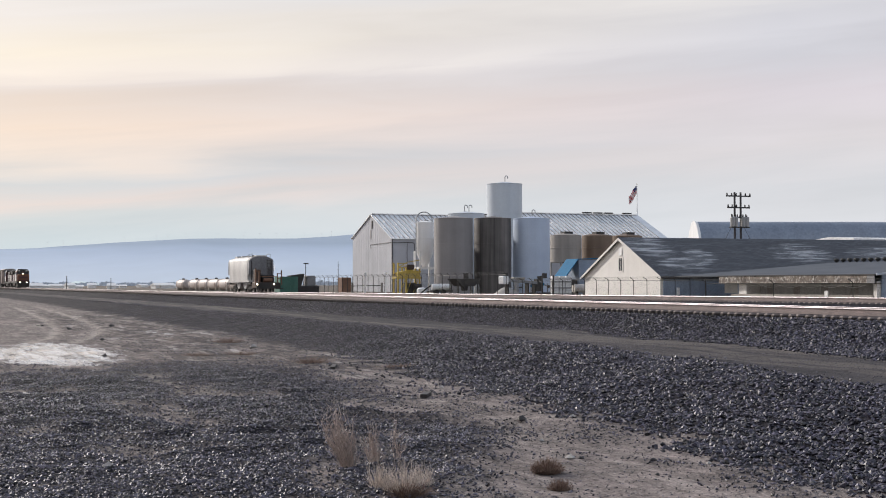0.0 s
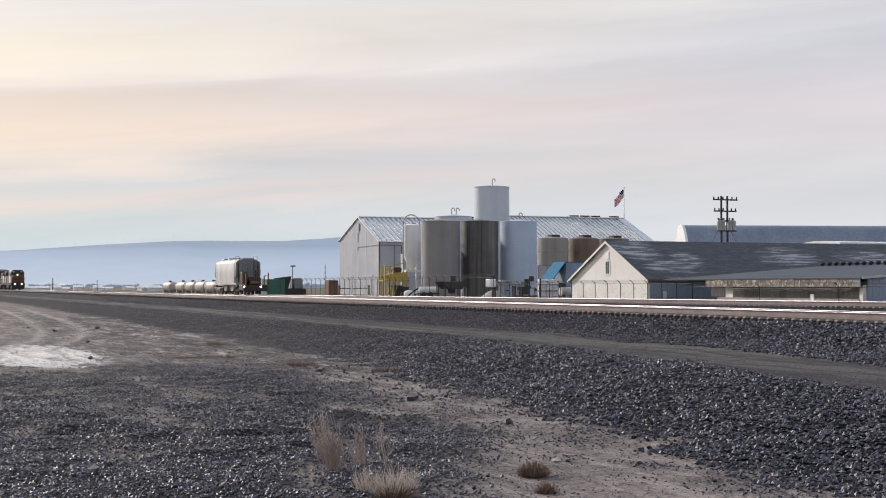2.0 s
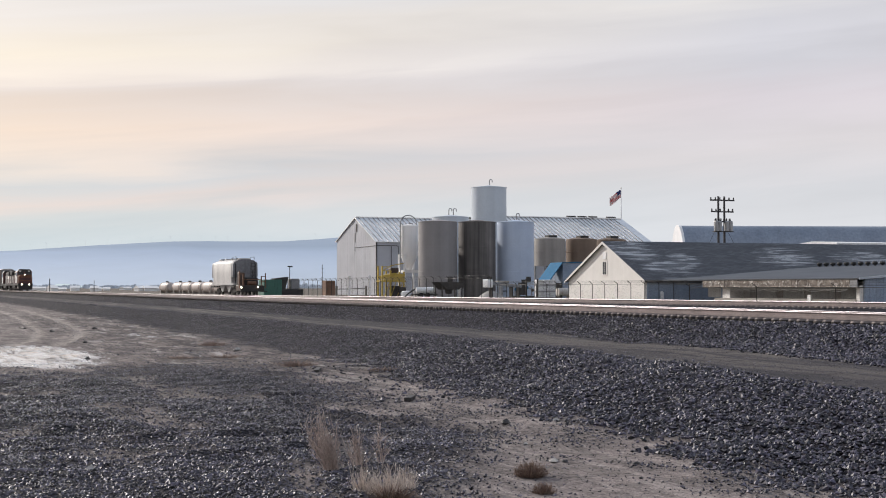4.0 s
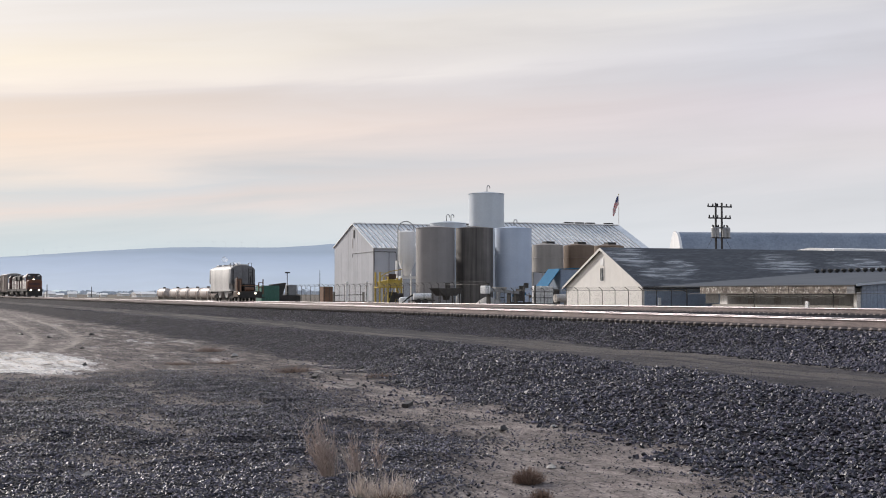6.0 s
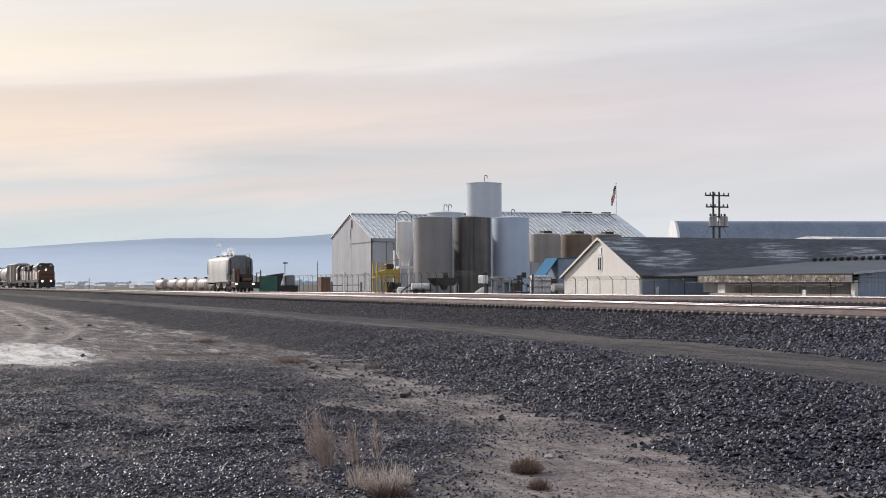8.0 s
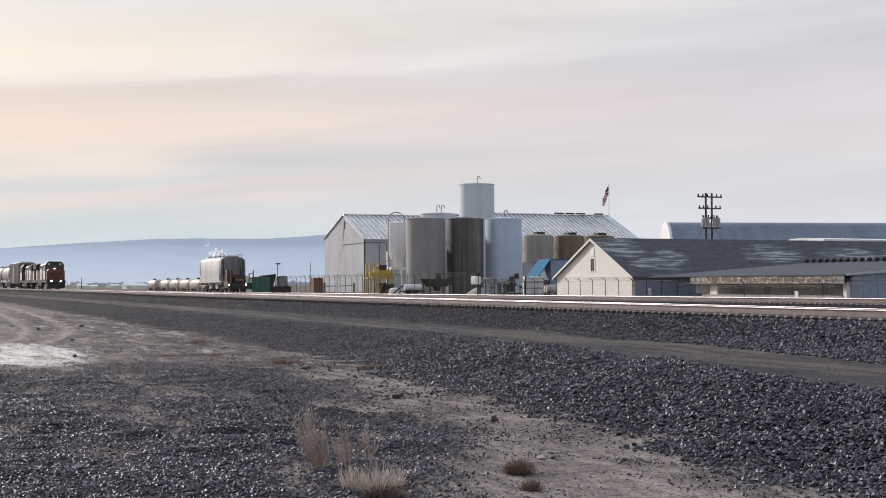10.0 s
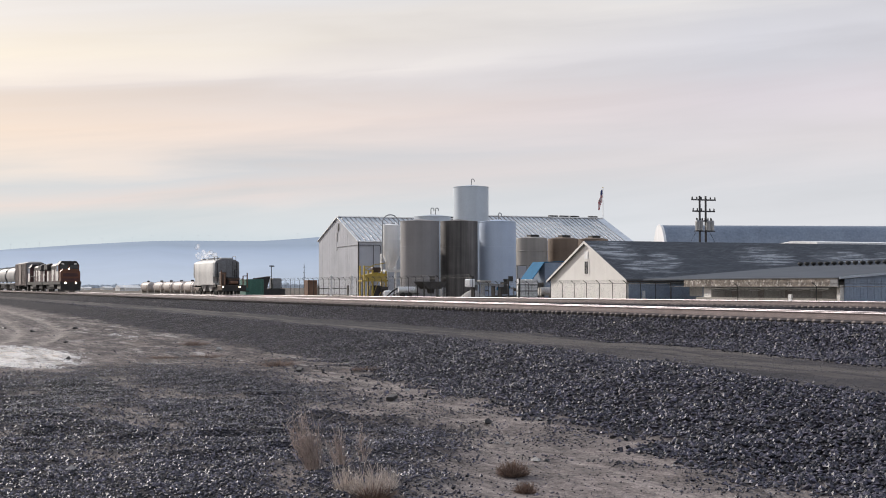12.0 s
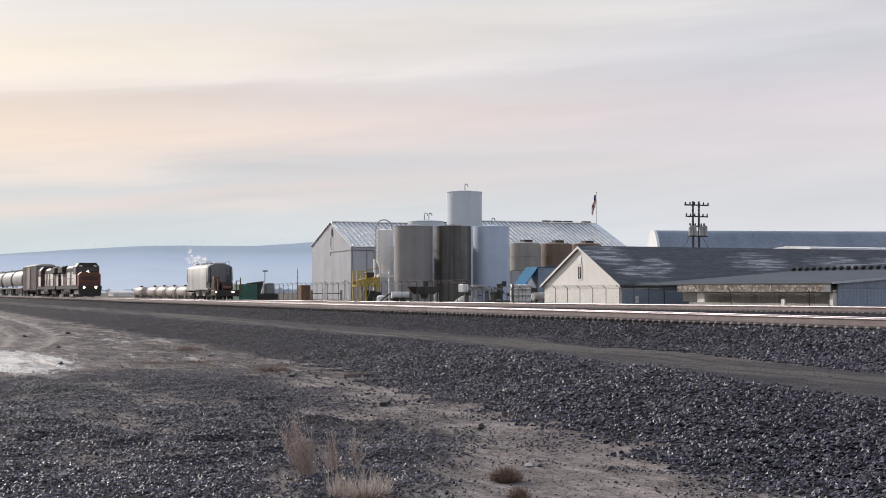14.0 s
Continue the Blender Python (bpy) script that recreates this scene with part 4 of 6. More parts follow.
    part("roof_cap", prism(B(), [(-1.5, 4.2), (1.5, 4.2), (1.1, 4.72), (-1.1, 4.72)], "y", 2.45, 5.5), M["soot"], cab_o)
    for s in (-1, 1):
        part("marker_light", box(B(), s * 0.95 - 0.2, s * 0.95 + 0.2, 2.42, 2.5, 4.2, 4.4), M["loco_white"], cab_o)
    part("nose_band", box(B(), -1.1, 1.1, 0.86, 0.895, 2.35, 2.85), M["maroon"], nose_o, "dark band across the nose")
    part("pilot", prism(B(), [(-1.4, 0.2), (1.4, 0.2), (1.5, 1.25), (-1.5, 1.25)], "y", 0.5, 0.75), M["soot"], t)
    part("anticlimber", box(B(), -1.3, 1.3, 0.6, 0.95, 1.45, 2.05), M["maroon"], t)
    part("exhaust_stack", box(B(), -0.35, 0.35, 11.0, 12.2, 4.45, 4.75), M["soot"], t)
    part("horn", box(B(), -0.3, 0.3, 6.5, 7.0, 4.45, 4.8), M["dark_steel"], t)
    for y in (2.6, 4.7, 6.8, 15.4, 17.5, 19.6):
        wheelset(t, y, 0.5)
    return t, 22.4


def ladder(t, x, y, material):
    bm = B()
    for d in (-0.25, 0.25):
        tube(bm, (x + d, y, 1.1), (x + d, y, 4.3), 0.025, 0.025, 5)
    rail = part("ladder", bm, material, t)
    bm = tube(B(), (-0.25, 0, 0), (0.25, 0, 0), 0.02, 0.02, 5)
    me = bpy.data.meshes.new("rung")
    bm.to_mesh(me)
    bm.free()
    me.materials.append(material)
    for k in range(8):
        instance("rung", me, rail, pose(x, y, 1.3 + k * 0.4))


def bogies(t, ln):
    for y in (2.3, ln - 2.3):
        for s in (-1, 1):
            part("side_frame", prism(B(), [(y - 1.15, 0.42), (y + 1.15, 0.42), (y + 0.7, 0.85), (y - 0.7, 0.85)], "x", s * 1.0 - 0.08, s * 1.0 + 0.08), M["dark_steel"], t)
        for d in (-0.9, 0.9):
            wheelset(t, y + d, 0.46)


def build_boxcar():
    t = thing("boxcar", "tall weathered brown boxcar with ribbed sides", "boxcar", (0, 0, 0), group="train")
    ln, W = 19.5, 1.52
    bm = box(B(), -W, W, 0.5, ln - 0.5, 1.05, 5.1)
    for s in (-1, 1):
        for k in range(17):
            y = 0.7 + k * 1.12
            box(bm, s * W - 0.06, s * W + 0.06, y, y + 0.16, 1.1, 5.05)
    part("body", bm, M["car_shadow"], t)
    part("roof", prism(B(), [(-W, 5.1), (W, 5.1), (0.9, 5.35), (-0.9, 5.35)], "y", 0.4, ln - 0.4), M["car_grey"], t)
    for s in (-1, 1):
        part("door", box(B(), s * (W + 0.09) - 0.04, s * (W + 0.09) + 0.04, 8.0, 11.4, 1.2, 4.9), M["car_shadow"], t)
        for y in (0.52, ln - 0.6):
            ladder(t, s * 1.15, y - 0.06, M["car_grey"])
    part("end_wall", box(B(), -W + 0.05, W - 0.05, 0.44, 0.5, 1.1, 5.05), M["car_end"], t, "grey end wall")
    part("underframe", box(B(), -0.5, 0.5, 0.1, ln - 0.1, 0.75, 1.05), M["dark_steel"], t)
    bogies(t, ln)
    return t, ln


def build_hopper_car(label, group, rounded=False, ln=17.6):
    t = thing("hopper_car", label, "hopper car", (0, 0, 0), group=group)
    W = 1.64
    paint = M["train_grey"] if rounded else M["car_grey"]
    out = [(-W, 1.25), (-W - 0.04, 2.7), (-W, 4.1), (-W + 0.12, 4.32), (-1.0, 4.56), (-0.5, 4.66), (0.5, 4.66), (1.0, 4.56), (W - 0.12, 4.32), (W, 4.1), (W + 0.04, 2.7), (W, 1.25)]
    if rounded:
        out = [(1.62 * math.cos(a_), 2.95 + 1.78 * math.sin(a_)) for a_ in np.linspace(math.radians(218), math.radians(-38), 22)]
    smooth(part("body", prism(B(), out, "y", 1.7, ln - 1.7), paint, t), 50)
    for y, s in ((0.9, 1), (ln - 0.9, -1)):
        shape = [(x_ * 0.985, max(z_, 2.3) - 0.02) for x_, z_ in out]
        # The end away from the sun gets its shade from this darker paint.
        smooth(part("end_sheet", prism(B(), shape, "y", min(y, y + s * 0.85), max(y, y + s * 0.85)), M["car_end"], t, "grimy grey end sheet with shade painted in"), 40)
        for x in (-0.75, 0.0, 0.75):
            part("end_rib", box(B(), x - 0.05, x + 0.05, min(y, y - s * 0.06), max(y, y - s * 0.06), 2.35, 4.4), M["car_end"], t)
        part("end_platform", box(B(), -W, W, min(y - s * 0.7, y + s * 0.8), max(y - s * 0.7, y + s * 0.8), 1.0, 1.2), M["dark_steel"], t)
        for x in (-1.3, 1.3):
            part("corner_post", box(B(), x - 0.06, x + 0.06, y - 0.08, y + 0.08, 1.2, 4.1), M["dark_steel"], t)
        ladder(t, 1.0, y - s * 0.1, M["dark_steel"])
    part("side_sill", box(B(), -W - 0.04, W + 0.04, 0.6, ln - 0.6, 1.3, 1.5), paint, t)
    bm = B()
    bays = 3 if ln > 15 else 2
    for k in range(bays):
        y = ln / 2 - bays * 1.7 + k * 3.4
        prism(bm, [(y, 1.35), (y + 3.1, 1.35), (y + 1.9, 0.45), (y + 1.2, 0.45)], "x", -1.2, 1.2)
    part("hopper_chute", bm, paint, t)
    bm = box(B(), -0.4, 0.4, 1.6, ln - 1.6, 4.72, 4.76)
    for k in range(int((ln - 3) / 2.6) + 1):
        box(bm, -0.9, 0.9, 2.0 + k * 2.6, 2.15 + k * 2.6, 4.68, 4.82)
    part("roof_walk", bm, M["steel"], t)
    for k in range(4):
        y = ln * (k + 0.5) / 4
        part("roof_hatch", bevelled(box(B(), -0.75, 0.75, y - 0.5, y + 0.5, 4.6, 4.8), 0.05), paint, t)
    for s_ in (-1, 1):
        part("grab_rail", path_tube(B(), [(s_ * 1.2, 1.0, 4.4), (s_ * 1.2, 1.0, 4.95), (s_ * 1.2, 2.6, 4.95), (s_ * 1.2, 2.6, 4.4)], 0.03, 5), M["dark_steel"], t)
    part("centre_sill", box(B(), -0.35, 0.35, 0.1, ln - 0.1, 0.7, 1.0), M["dark_steel"], t)
    bogies(t, ln)
    return t, ln


TRAIN = []


def build_train():
    back = 0.0
    loco, n = build_locomotive()
    TRAIN.append((loco, back))
    back += n + 0.3
    TRAIN.append((copy_thing(loco, pose(0, 0, 0)), back + n))
    TRAIN[-1][0]["label"] = "trailing dark diesel locomotive running long hood forward"
    for c in TRAIN[-1][0].children:
        if c.name.startswith(("ditch", "headl")):
            c.data = c.data.copy()
            c.data.materials[0] = M["glass"]
            c["label"] = "unlit lamp"
    back += n + 0.3
    box_, n = build_boxcar()
    TRAIN.append((box_, back))
    back += n + 0.3
    hop, n = build_hopper_car("light grey rounded covered hopper car in a freight train", "train", True)
    for k in range(9):
        TRAIN.append((hop if k == 0 else copy_thing(hop, pose(0, 0, 0)), back))
        back += n + 0.3


build_train()

parked, _n = build_hopper_car("light grey covered hopper car parked on the siding", "", False, 12.8)
parked.matrix_basis = SIDING @ pose(0, 171.5, RAIL_TOP)


# ---- sheds, fence and poles along the yard ----
def build_dock_shed():
    """Low gabled shed with its ridge along the tracks and a loading dock under the eave."""
    xe, xr, y0, y1 = 85.0, 106.0, 102.2, 127.2
    e_, r_ = 3.52 - PLANT, 5.08 - PLANT
    t = thing("loading_shed", "low blue-grey metal shed with a dock and flaking fascia", "shed", (xe, y0, PLANT))
    ln, w = y1 - y0, (xr - xe)
    k = (r_ - e_) / w
    part("roof", prism(B(), [(-0.9, e_ - 0.9 * k), (w, r_), (2 * w, e_), (2 * w, e_ - 0.15), (w, r_ - 0.18), (-0.9, e_ - 0.9 * k - 0.12)], "y", -0.5, ln + 9.0), M["shed_roof"], t)
    gable = part("gable_wall", prism(B(), [(0.1, 0), (2 * w - 0.2, 0), (2 * w - 0.2, e_ - 0.2), (w, r_ - 0.22), (0.1, e_ + 0.1 * k - 0.22)], "y", -0.1, 0.1), M["blue_metal"], t)
    me = bpy.data.meshes.new("wall_rib")
    bm = box(B(), 0, 0.07, -0.14, -0.102, 0, e_ - 0.15)
    bm.to_mesh(me)
    bm.free()
    me.materials.append(M["blue_metal"])
    for j in range(48):
        instance("wall_rib", me, gable, pose(0.2 + j * 0.42, 0, 0))
    part("rake_trim", prism(B(), [(-0.9, e_ - 0.9 * k - 0.14), (w, r_ - 0.2), (w, r_ + 0.06), (-0.9, e_ - 0.9 * k + 0.06)], "y", -0.58, -0.505), M["rake"], t, "pale metal rake trim")
    part("back_wall", box(B(), 1.5, 1.75, 0.1, ln, 0, e_), M["concrete"], t)
    for j in range(6):
        y = 1.5 + j * 4.6
        part("dock_door", box(B(), 1.44, 1.498, y, y + 3.4, 0.6, e_ - 0.55), M["dock_door"], t)
    for y in (0.12, ln - 3.9):
        part("corner_pier", box(B(), -0.3, 1.5, y, y + (0.5 if y < 1 else 1.4), 0, e_ - 0.75), M["plaster"], t)
    part("return_wall", box(B(), 1.2, 1.48, ln - 2.4, ln, 0, e_ - 0.6), M["blue_metal"], t)
    # the fascia is made of boards that have warped and lost their paint
    rnd = random.Random(5)
    y = 0.75
    while y < ln + 0.2:
        b_ = min(y + rnd.uniform(2.2, 3.6), ln + 0.3)
        dz = rnd.uniform(-0.03, 0.03)
        part("fascia_board", box(B(), -0.98 + rnd.uniform(-0.02, 0.02), -0.86, y, b_ - 0.02, e_ - 0.93 + dz, e_ - 0.22 + dz), M["flaked"], t, "flaking white fascia board")
        y = b_
    part("fascia_end", box(B(), -0.95, -0.86, -0.3, 0.74, e_ - 0.95, e_ - 0.2), M["car_end"], t)
    part("eave_edge", box(B(), -1.02, -0.9, -0.4, ln + 0.4, e_ - 0.19, e_ - 0.105), M["soot"], t)
    bm = B()
    for j in range(6):
        a_, c_ = 1.6 + j * 3.3, 4.9 + j * 3.3
        path_tube(bm, [(-0.5, a_ + (c_ - a_) * k / 8, e_ - 1.15 - 0.2 * math.sin(math.pi * k / 8)) for k in range(9)], 0.02, 5)
    part("cable", bm, M["silo_white"], t, "pale cable hung in loops")
    part("batten", box(B(), -0.6, -0.5, 1.5, ln - 4.0, e_ - 1.16, e_ - 1.08), M["car_grey"], t)
    part("soffit", box(B(), -0.84, 1.5, 0.0, ln, e_ - 0.98, e_ - 0.9), M["dark_steel"], t)
    part("dock_slab", box(B(), -0.4, 1.5, 0.6, ln - 1.1, 0, 0.55), M["concrete"], t)
    part("sign_box", box(B(), -0.45, -0.3, 7.2, 7.7, 0.2, 0.95), M["snow"], t, "small white box")
    for j in range(27):
        y = 34.4 - j * 1.25
        if y < ln + 8.6:
            v = part("ridge_vent", lathe(B(), [(0.12, 0), (0.12, 0.1), (0.28, 0.17), (0.34, 0.32), (0.27, 0.47), (0, 0.54)], 12), M["black"], t)
            v.location = (w, y, r_ - 0.02)


build_dock_shed()


def build_back_shed():
    t = thing("back_shed", "long white-roofed metal shed behind the warehouse", "shed", (144.4, 180, PLANT))
    part("wall", box(B(), 0, 70, 0, 12, 0, 8.6), M["blue_metal"], t)
    part("roof", prism(B(), [(-0.4, 8.6), (12.4, 8.6), (12.4, 8.75), (6, 9.3), (-0.4, 8.9)], "x", -0.3, 70.3), M["snow"], t)


build_back_shed()


def build_fence(x, y0, y1, top, label, step=3.05):
    t = thing("chain_link_fence", label, "fence", (x, y0, PLANT), group="yard fences")
    h = top - PLANT
    bm = tube(B(), (0, 0, -0.3), (0, 0, h - 0.35), 0.045, 0.045, 6)
    tube(bm, (0, 0, h - 0.35), (-0.34, 0.25, h), 0.04, 0.04, 5)
    me = bpy.data.meshes.new("fence_post")
    bm.to_mesh(me)
    bm.free()
    me.materials.append(M["dark_steel"])
    n = int((y1 - y0) / step)
    for j in range(n + 1):
        instance("fence_post", me, t, pose(0, j * step, 0))
    ln = n * step
    part("top_rail", tube(B(), (0, 0, h - 0.4), (0, ln, h - 0.4), 0.022, 0.022, 5), M["dark_steel"], t)
    for d in (0.33, 0.66, 1.0):
        part("barbed_wire", tube(B(), (-0.32 * d, 0, h - 0.35 + 0.35 * d), (-0.32 * d, ln, h - 0.35 + 0.35 * d), 0.012, 0.012, 4), M["dark_steel"], t)
    # woven mesh as crossing wires
    bm = B()
    y = 0.0
    while y < ln:
        for s in (-1, 1):
            a_, b_ = (y, 0.0) if s > 0 else (y + h - 0.4, 0.0), (y + h - 0.4, h - 0.4) if s > 0 else (y, h - 0.4)
            q = [bm.verts.new((0.0, a_[0], a_[1])), bm.verts.new((0.0, a_[0] + 0.005, a_[1])), bm.verts.new((0.0, b_[0] + 0.005, b_[1])), bm.verts.new((0.0, b_[0], b_[1]))]
            bm.faces.new(q)
        y += 0.16
    tagged(part("wire_mesh", bm, M["dark_steel"], t), kind="stuff")


build_fence(80.0, 124.0, 172.8, 3.35, "chain-link fence with barbed wire on slanted arms before the warehouse")
build_fence(80.0, 87.9, 124.0, 3.0, "sparse wire fence before the loading shed", 12.0)
build_fence(80.0, 175.1, 330.0, 4.3, "tall chain-link fence with barbed wire round the tank yard")


def build_power_pole():
    t = thing("power_pole", "twin timber power pole with crossarms and grey transformers", "utility pole", (135.7, 200, PLANT))
    h = 17.5
    for x in (-0.62, 0.62):
        part("pole", tube(B(), (x, 0, 0), (x, 0, h), 0.24, 0.17, 10), M["wood"], t)
    for z, w in ((h - 0.7, 2.5), (h - 2.7, 2.3), (h - 4.4, 1.6)):
        arm = part("crossarm", box(B(), -w, w, -0.38, -0.2, z - 0.12, z + 0.12), M["wood"], t)
        for k in range(6):
            x = -w + 0.15 + k * (2 * w - 0.3) / 5
            part("insulator", lathe(B(), [(0.09, 0), (0.16, 0.1), (0.08, 0.18), (0.15, 0.28), (0.05, 0.45), (0, 0.45)], 8), M["dark_steel"], arm).location = (x, -0.29, z + 0.1)
    for x in (-1.4, -0.75, 0.75, 1.5):
        c = part("transformer", lathe(B(), [(0, 0), (0.38, 0.02), (0.42, 0.1), (0.42, 1.6), (0.34, 1.78), (0, 1.82)], 14), M["steel"], t)
        c.location = (x, -0.55, h - 6.1)
        part("bushing", lathe(B(), [(0.06, 0), (0.1, 0.1), (0.06, 0.2), (0.04, 0.4), (0, 0.4)], 8), M["dark_steel"], c).location = (0, 0, 1.8)
    part("platform", box(B(), -1.9, 1.9, -0.95, -0.1, h - 6.25, h - 6.1), M["dark_steel"], t)
    for x, q in ((-0.62, -1), (0.62, 1)):
        part("stay_wire", tube(B(), (x, 0, h - 5), (x + q * 7, 0, 1.0), 0.03, 0.03, 5), M["dark_steel"], t)


build_power_pole()
FLAG = {}


def build_flag():
    t = thing("flagpole", "white flagpole flying a red and white striped flag", "flagpole", (173.5, 300, PLANT), 0)
    h = 26.6
    part("pole", tube(B(), (0, 0, 0), (0, 0, h), 0.17, 0.08, 10), M["silo_white"], t)
    part("finial", lathe(B(), [(0, 0), (0.14, 0.1), (0.14, 0.2), (0, 0.3)], 10), M["yellow"], t).location = (0, 0, h)

    # eight upright strips of cloth, so that the fly can sink while the hoist stays on the pole
    w = 0.5
    for i in range(8):
        bm = B()
        for k in range(13):
            z = -k * 0.155
            v = [bm.verts.new(q) for q in ((-w - 0.02, 0, z - 0.155), (0, 0, z - 0.155), (0, 0, z), (-w - 0.02, 0, z))]
            u = [bm.verts.new(q.co + Vector((0, 0.02, 0))) for q in v]
            which = 2 if i < 3 and k < 7 else (0 if k % 2 else 1)
            for f in (v, u[::-1]):
                bm.faces.new(f).material_index = which
        ob = part("flag_strip", bm, M["cloth_white"], t)
        ob.data.materials.append(M["red"])
        ob.data.materials.append(M["navy"])
        FLAG[i] = ob
    FLAG["top"] = h - 0.4


build_flag()


# ---- yard clutter ----
def build_yard():
    lv = PLANT
    # yellow gantry
    t = thing("yellow_platform", "worn yellow steel loading machine with a frame beside the silo", "platform", (81.3, 224, lv), 0)
    for x, h in ((0.15, 5.4), (1.7, 4.6), (4.2, 4.4)):
        for y in (0, 2.2):
            part("post", box(B(), x - 0.13, x + 0.13, y - 0.13, y + 0.13, 0, h), M["yellow"], t)
    part("deck", box(B(), -0.1, 4.5, -0.2, 2.4, 2.6, 2.85), M["yellow"], t)
    part("hopper", prism(B(), [(0.5, 2.85), (4.3, 2.85), (4.5, 3.9), (2.6, 4.2), (0.3, 3.7)], "y", 0.1, 2.1), M["yellow"], t)
    part("motor", bevelled(box(B(), 1.9, 3.4, 0.3, 1.8, 4.2, 5.1), 0.12), M["machine"], t)
    for z in (4.5, 5.2):
        part("guard_rail", box(B(), 0.0, 1.8, -0.18, -0.08, z, z + 0.12), M["yellow"], t)
    part("guard_rail", path_tube(B(), [(0.2, -0.1, 4.6), (1.9, -0.1, 5.5), (4.2, -0.1, 5.9)], 0.08, 6), M["yellow"], t)
    for x in (0.6, 1.8, 3.0):
        part("brace", path_tube(B(), [(x, -0.1, 0.2), (x + 0.9, -0.1, 2.6)], 0.07, 6), M["yellow"], t)
    part("pump", bevelled(box(B(), 1.6, 3.6, 0.2, 1.9, 0.0, 1.9), 0.15), M["dark_steel"], t)
    part("drum", tube(B(), (3.0, -0.4, 1.2), (4.3, -0.4, 1.2), 0.5, 0.5, 16), M["soot"], t)
    # white pickup-sized tank trailer
    t = thing("tank_trailer", "small white tank trailer parked behind the fence", "trailer", (80.6, 202, lv), -15)
    smooth(part("tank", tube(B(), (-1.3, 0, 1.15), (1.6, 0, 1.15), 0.55, 0.55, 24), M["silo_white"], t))
    part("frame", box(B(), -1.6, 2.1, -0.5, 0.5, 0.45, 0.65), M["dark_steel"], t)
    for x in (-0.6, 0.5):
        for y in (-0.75, 0.75):
            part("wheel", tube(B(), (x, y - 0.12, 0.4), (x, y + 0.12, 0.4), 0.4, 0.4, 16), M["black"], t)
    # dark tapering bin on legs
    t = thing("hopper_bin", "dark steel tapering bin on a frame", "bin", (83.6, 199, lv), 12)
    part("bin", prism(B(), [(-2.5, 2.5), (2.5, 2.5), (1.2, 1.3), (-1.2, 1.3)], "y", -1.2, 1.2), M["dark_steel"], t)
    for x in (-1.9, 1.9):
        for y in (-1, 1):
            part("leg", box(B(), x - 0.08, x + 0.08, y - 0.08, y + 0.08, 0, 2.2), M["dark_steel"], t)
    part("chute", prism(B(), [(-0.5, 1.3), (0.5, 1.3), (0.3, 0.6), (-0.3, 0.6)], "y", -0.4, 0.4), M["dark_steel"], t)
    # loading conveyor
    t = thing("conveyor", "grey loading conveyor with a pale hood and dark drive", "conveyor", (92.0, 196, lv), 15)
    part("boom", prism(B(), [(-3.6, 2.1), (3.2, 1.6), (3.2, 2.0), (-3.6, 2.6)], "y", -0.45, 0.45), M["steel"], t)
    part("hood", bevelled(box(B(), -4.0, -2.9, -0.7, 0.7, 1.6, 2.9), 0.12), M["silo_white"], t)
    part("cover", bevelled(box(B(), -1.7, 0.6, -0.5, 0.5, 2.3, 2.7), 0.08), M["concrete"], t)
    for x in (-2.8, 1.4, 2.8):
        part("leg", box(B(), x - 0.1, x + 0.1, -0.4, 0.4, 0, 1.9), M["dark_steel"], t)
    part("drive", prism(B(), [(3.0, 0.4), (4.4, 0.4), (4.2, 1.6), (3.7, 2.4), (3.2, 2.4)], "y", -0.4, 0.4), M["dark_steel"], t)
    part("valve", lathe(B(), [(0.12, 0), (0.2, 0.3), (0.45, 0.9), (0.45, 1.1), (0, 1.1)], 14), M["black"], t).location = (4.1, 0, 1.8)
    # hoses, drums and valves standing before the tanks
    t = thing("supply_hose", "thick black hose arched over the yard ground", "hose", (80.6, 205, lv))
    arch = [(-2.2 + 0.55 * k, 0, 0.1 + 1.5 * math.sin(math.pi * min(1.0, k / 5) / 2)) for k in range(6)] + [(1.6, 0, 1.55), (2.4, 0, 1.2)]
    smooth(part("hose", path_tube(B(), arch, 0.12, 8), M["black"], t))
    part("coupling", tube(B(), (2.4, 0, 1.2), (2.8, 0, 1.0), 0.2, 0.2, 12), M["steel"], t)
    part("stand", box(B(), 1.5, 1.7, -0.1, 0.1, 0, 1.5), M["dark_steel"], t)
    for x, y, h, r, mm in ((79.8, 208, 1.1, 0.75, "silo_white"), (82.3, 206, 1.5, 0.45, "blue_metal"), (87.9, 204, 1.7, 0.4, "steel"), (94.6, 203, 2.6, 0.35, "steel")):
        t = thing("small_tank", "small upright metal tank with a domed lid in the yard", "tank", (x, y, lv), 0, "small yard tanks")
        smooth(part("shell", lathe(B(), [(0, 0), (r, 0), (r, h * 0.8), (r * 0.8, h * 0.93), (r * 0.3, h), (0, h)], 20), M[mm], t))
        part("outlet", tube(B(), (r * 0.8, -0.2, h * 0.4), (r + 0.5, -0.3, h * 0.4), 0.08, 0.08, 8), M["dark_steel"], t)
    t = thing("pump_skid", "low skid with grey pipes and valves before the blue tank", "pump", (97.6, 200, lv), 8)
    part("base", box(B(), -2.4, 2.0, -0.6, 0.6, 0, 0.25), M["dark_steel"], t)
    for k, (x, h) in enumerate(((-2.0, 1.9), (-1.1, 1.4), (0.2, 2.3), (1.3, 1.7))):
        part("riser", tube(B(), (x, 0, 0.25), (x, 0, h), 0.11, 0.11, 8), M["steel"], t)
        part("valve_wheel", tube(B(), (x, -0.32, h * 0.7), (x, -0.22, h * 0.7), 0.26, 0.26, 12), M["machine"] if k % 2 else M["blue"], t)
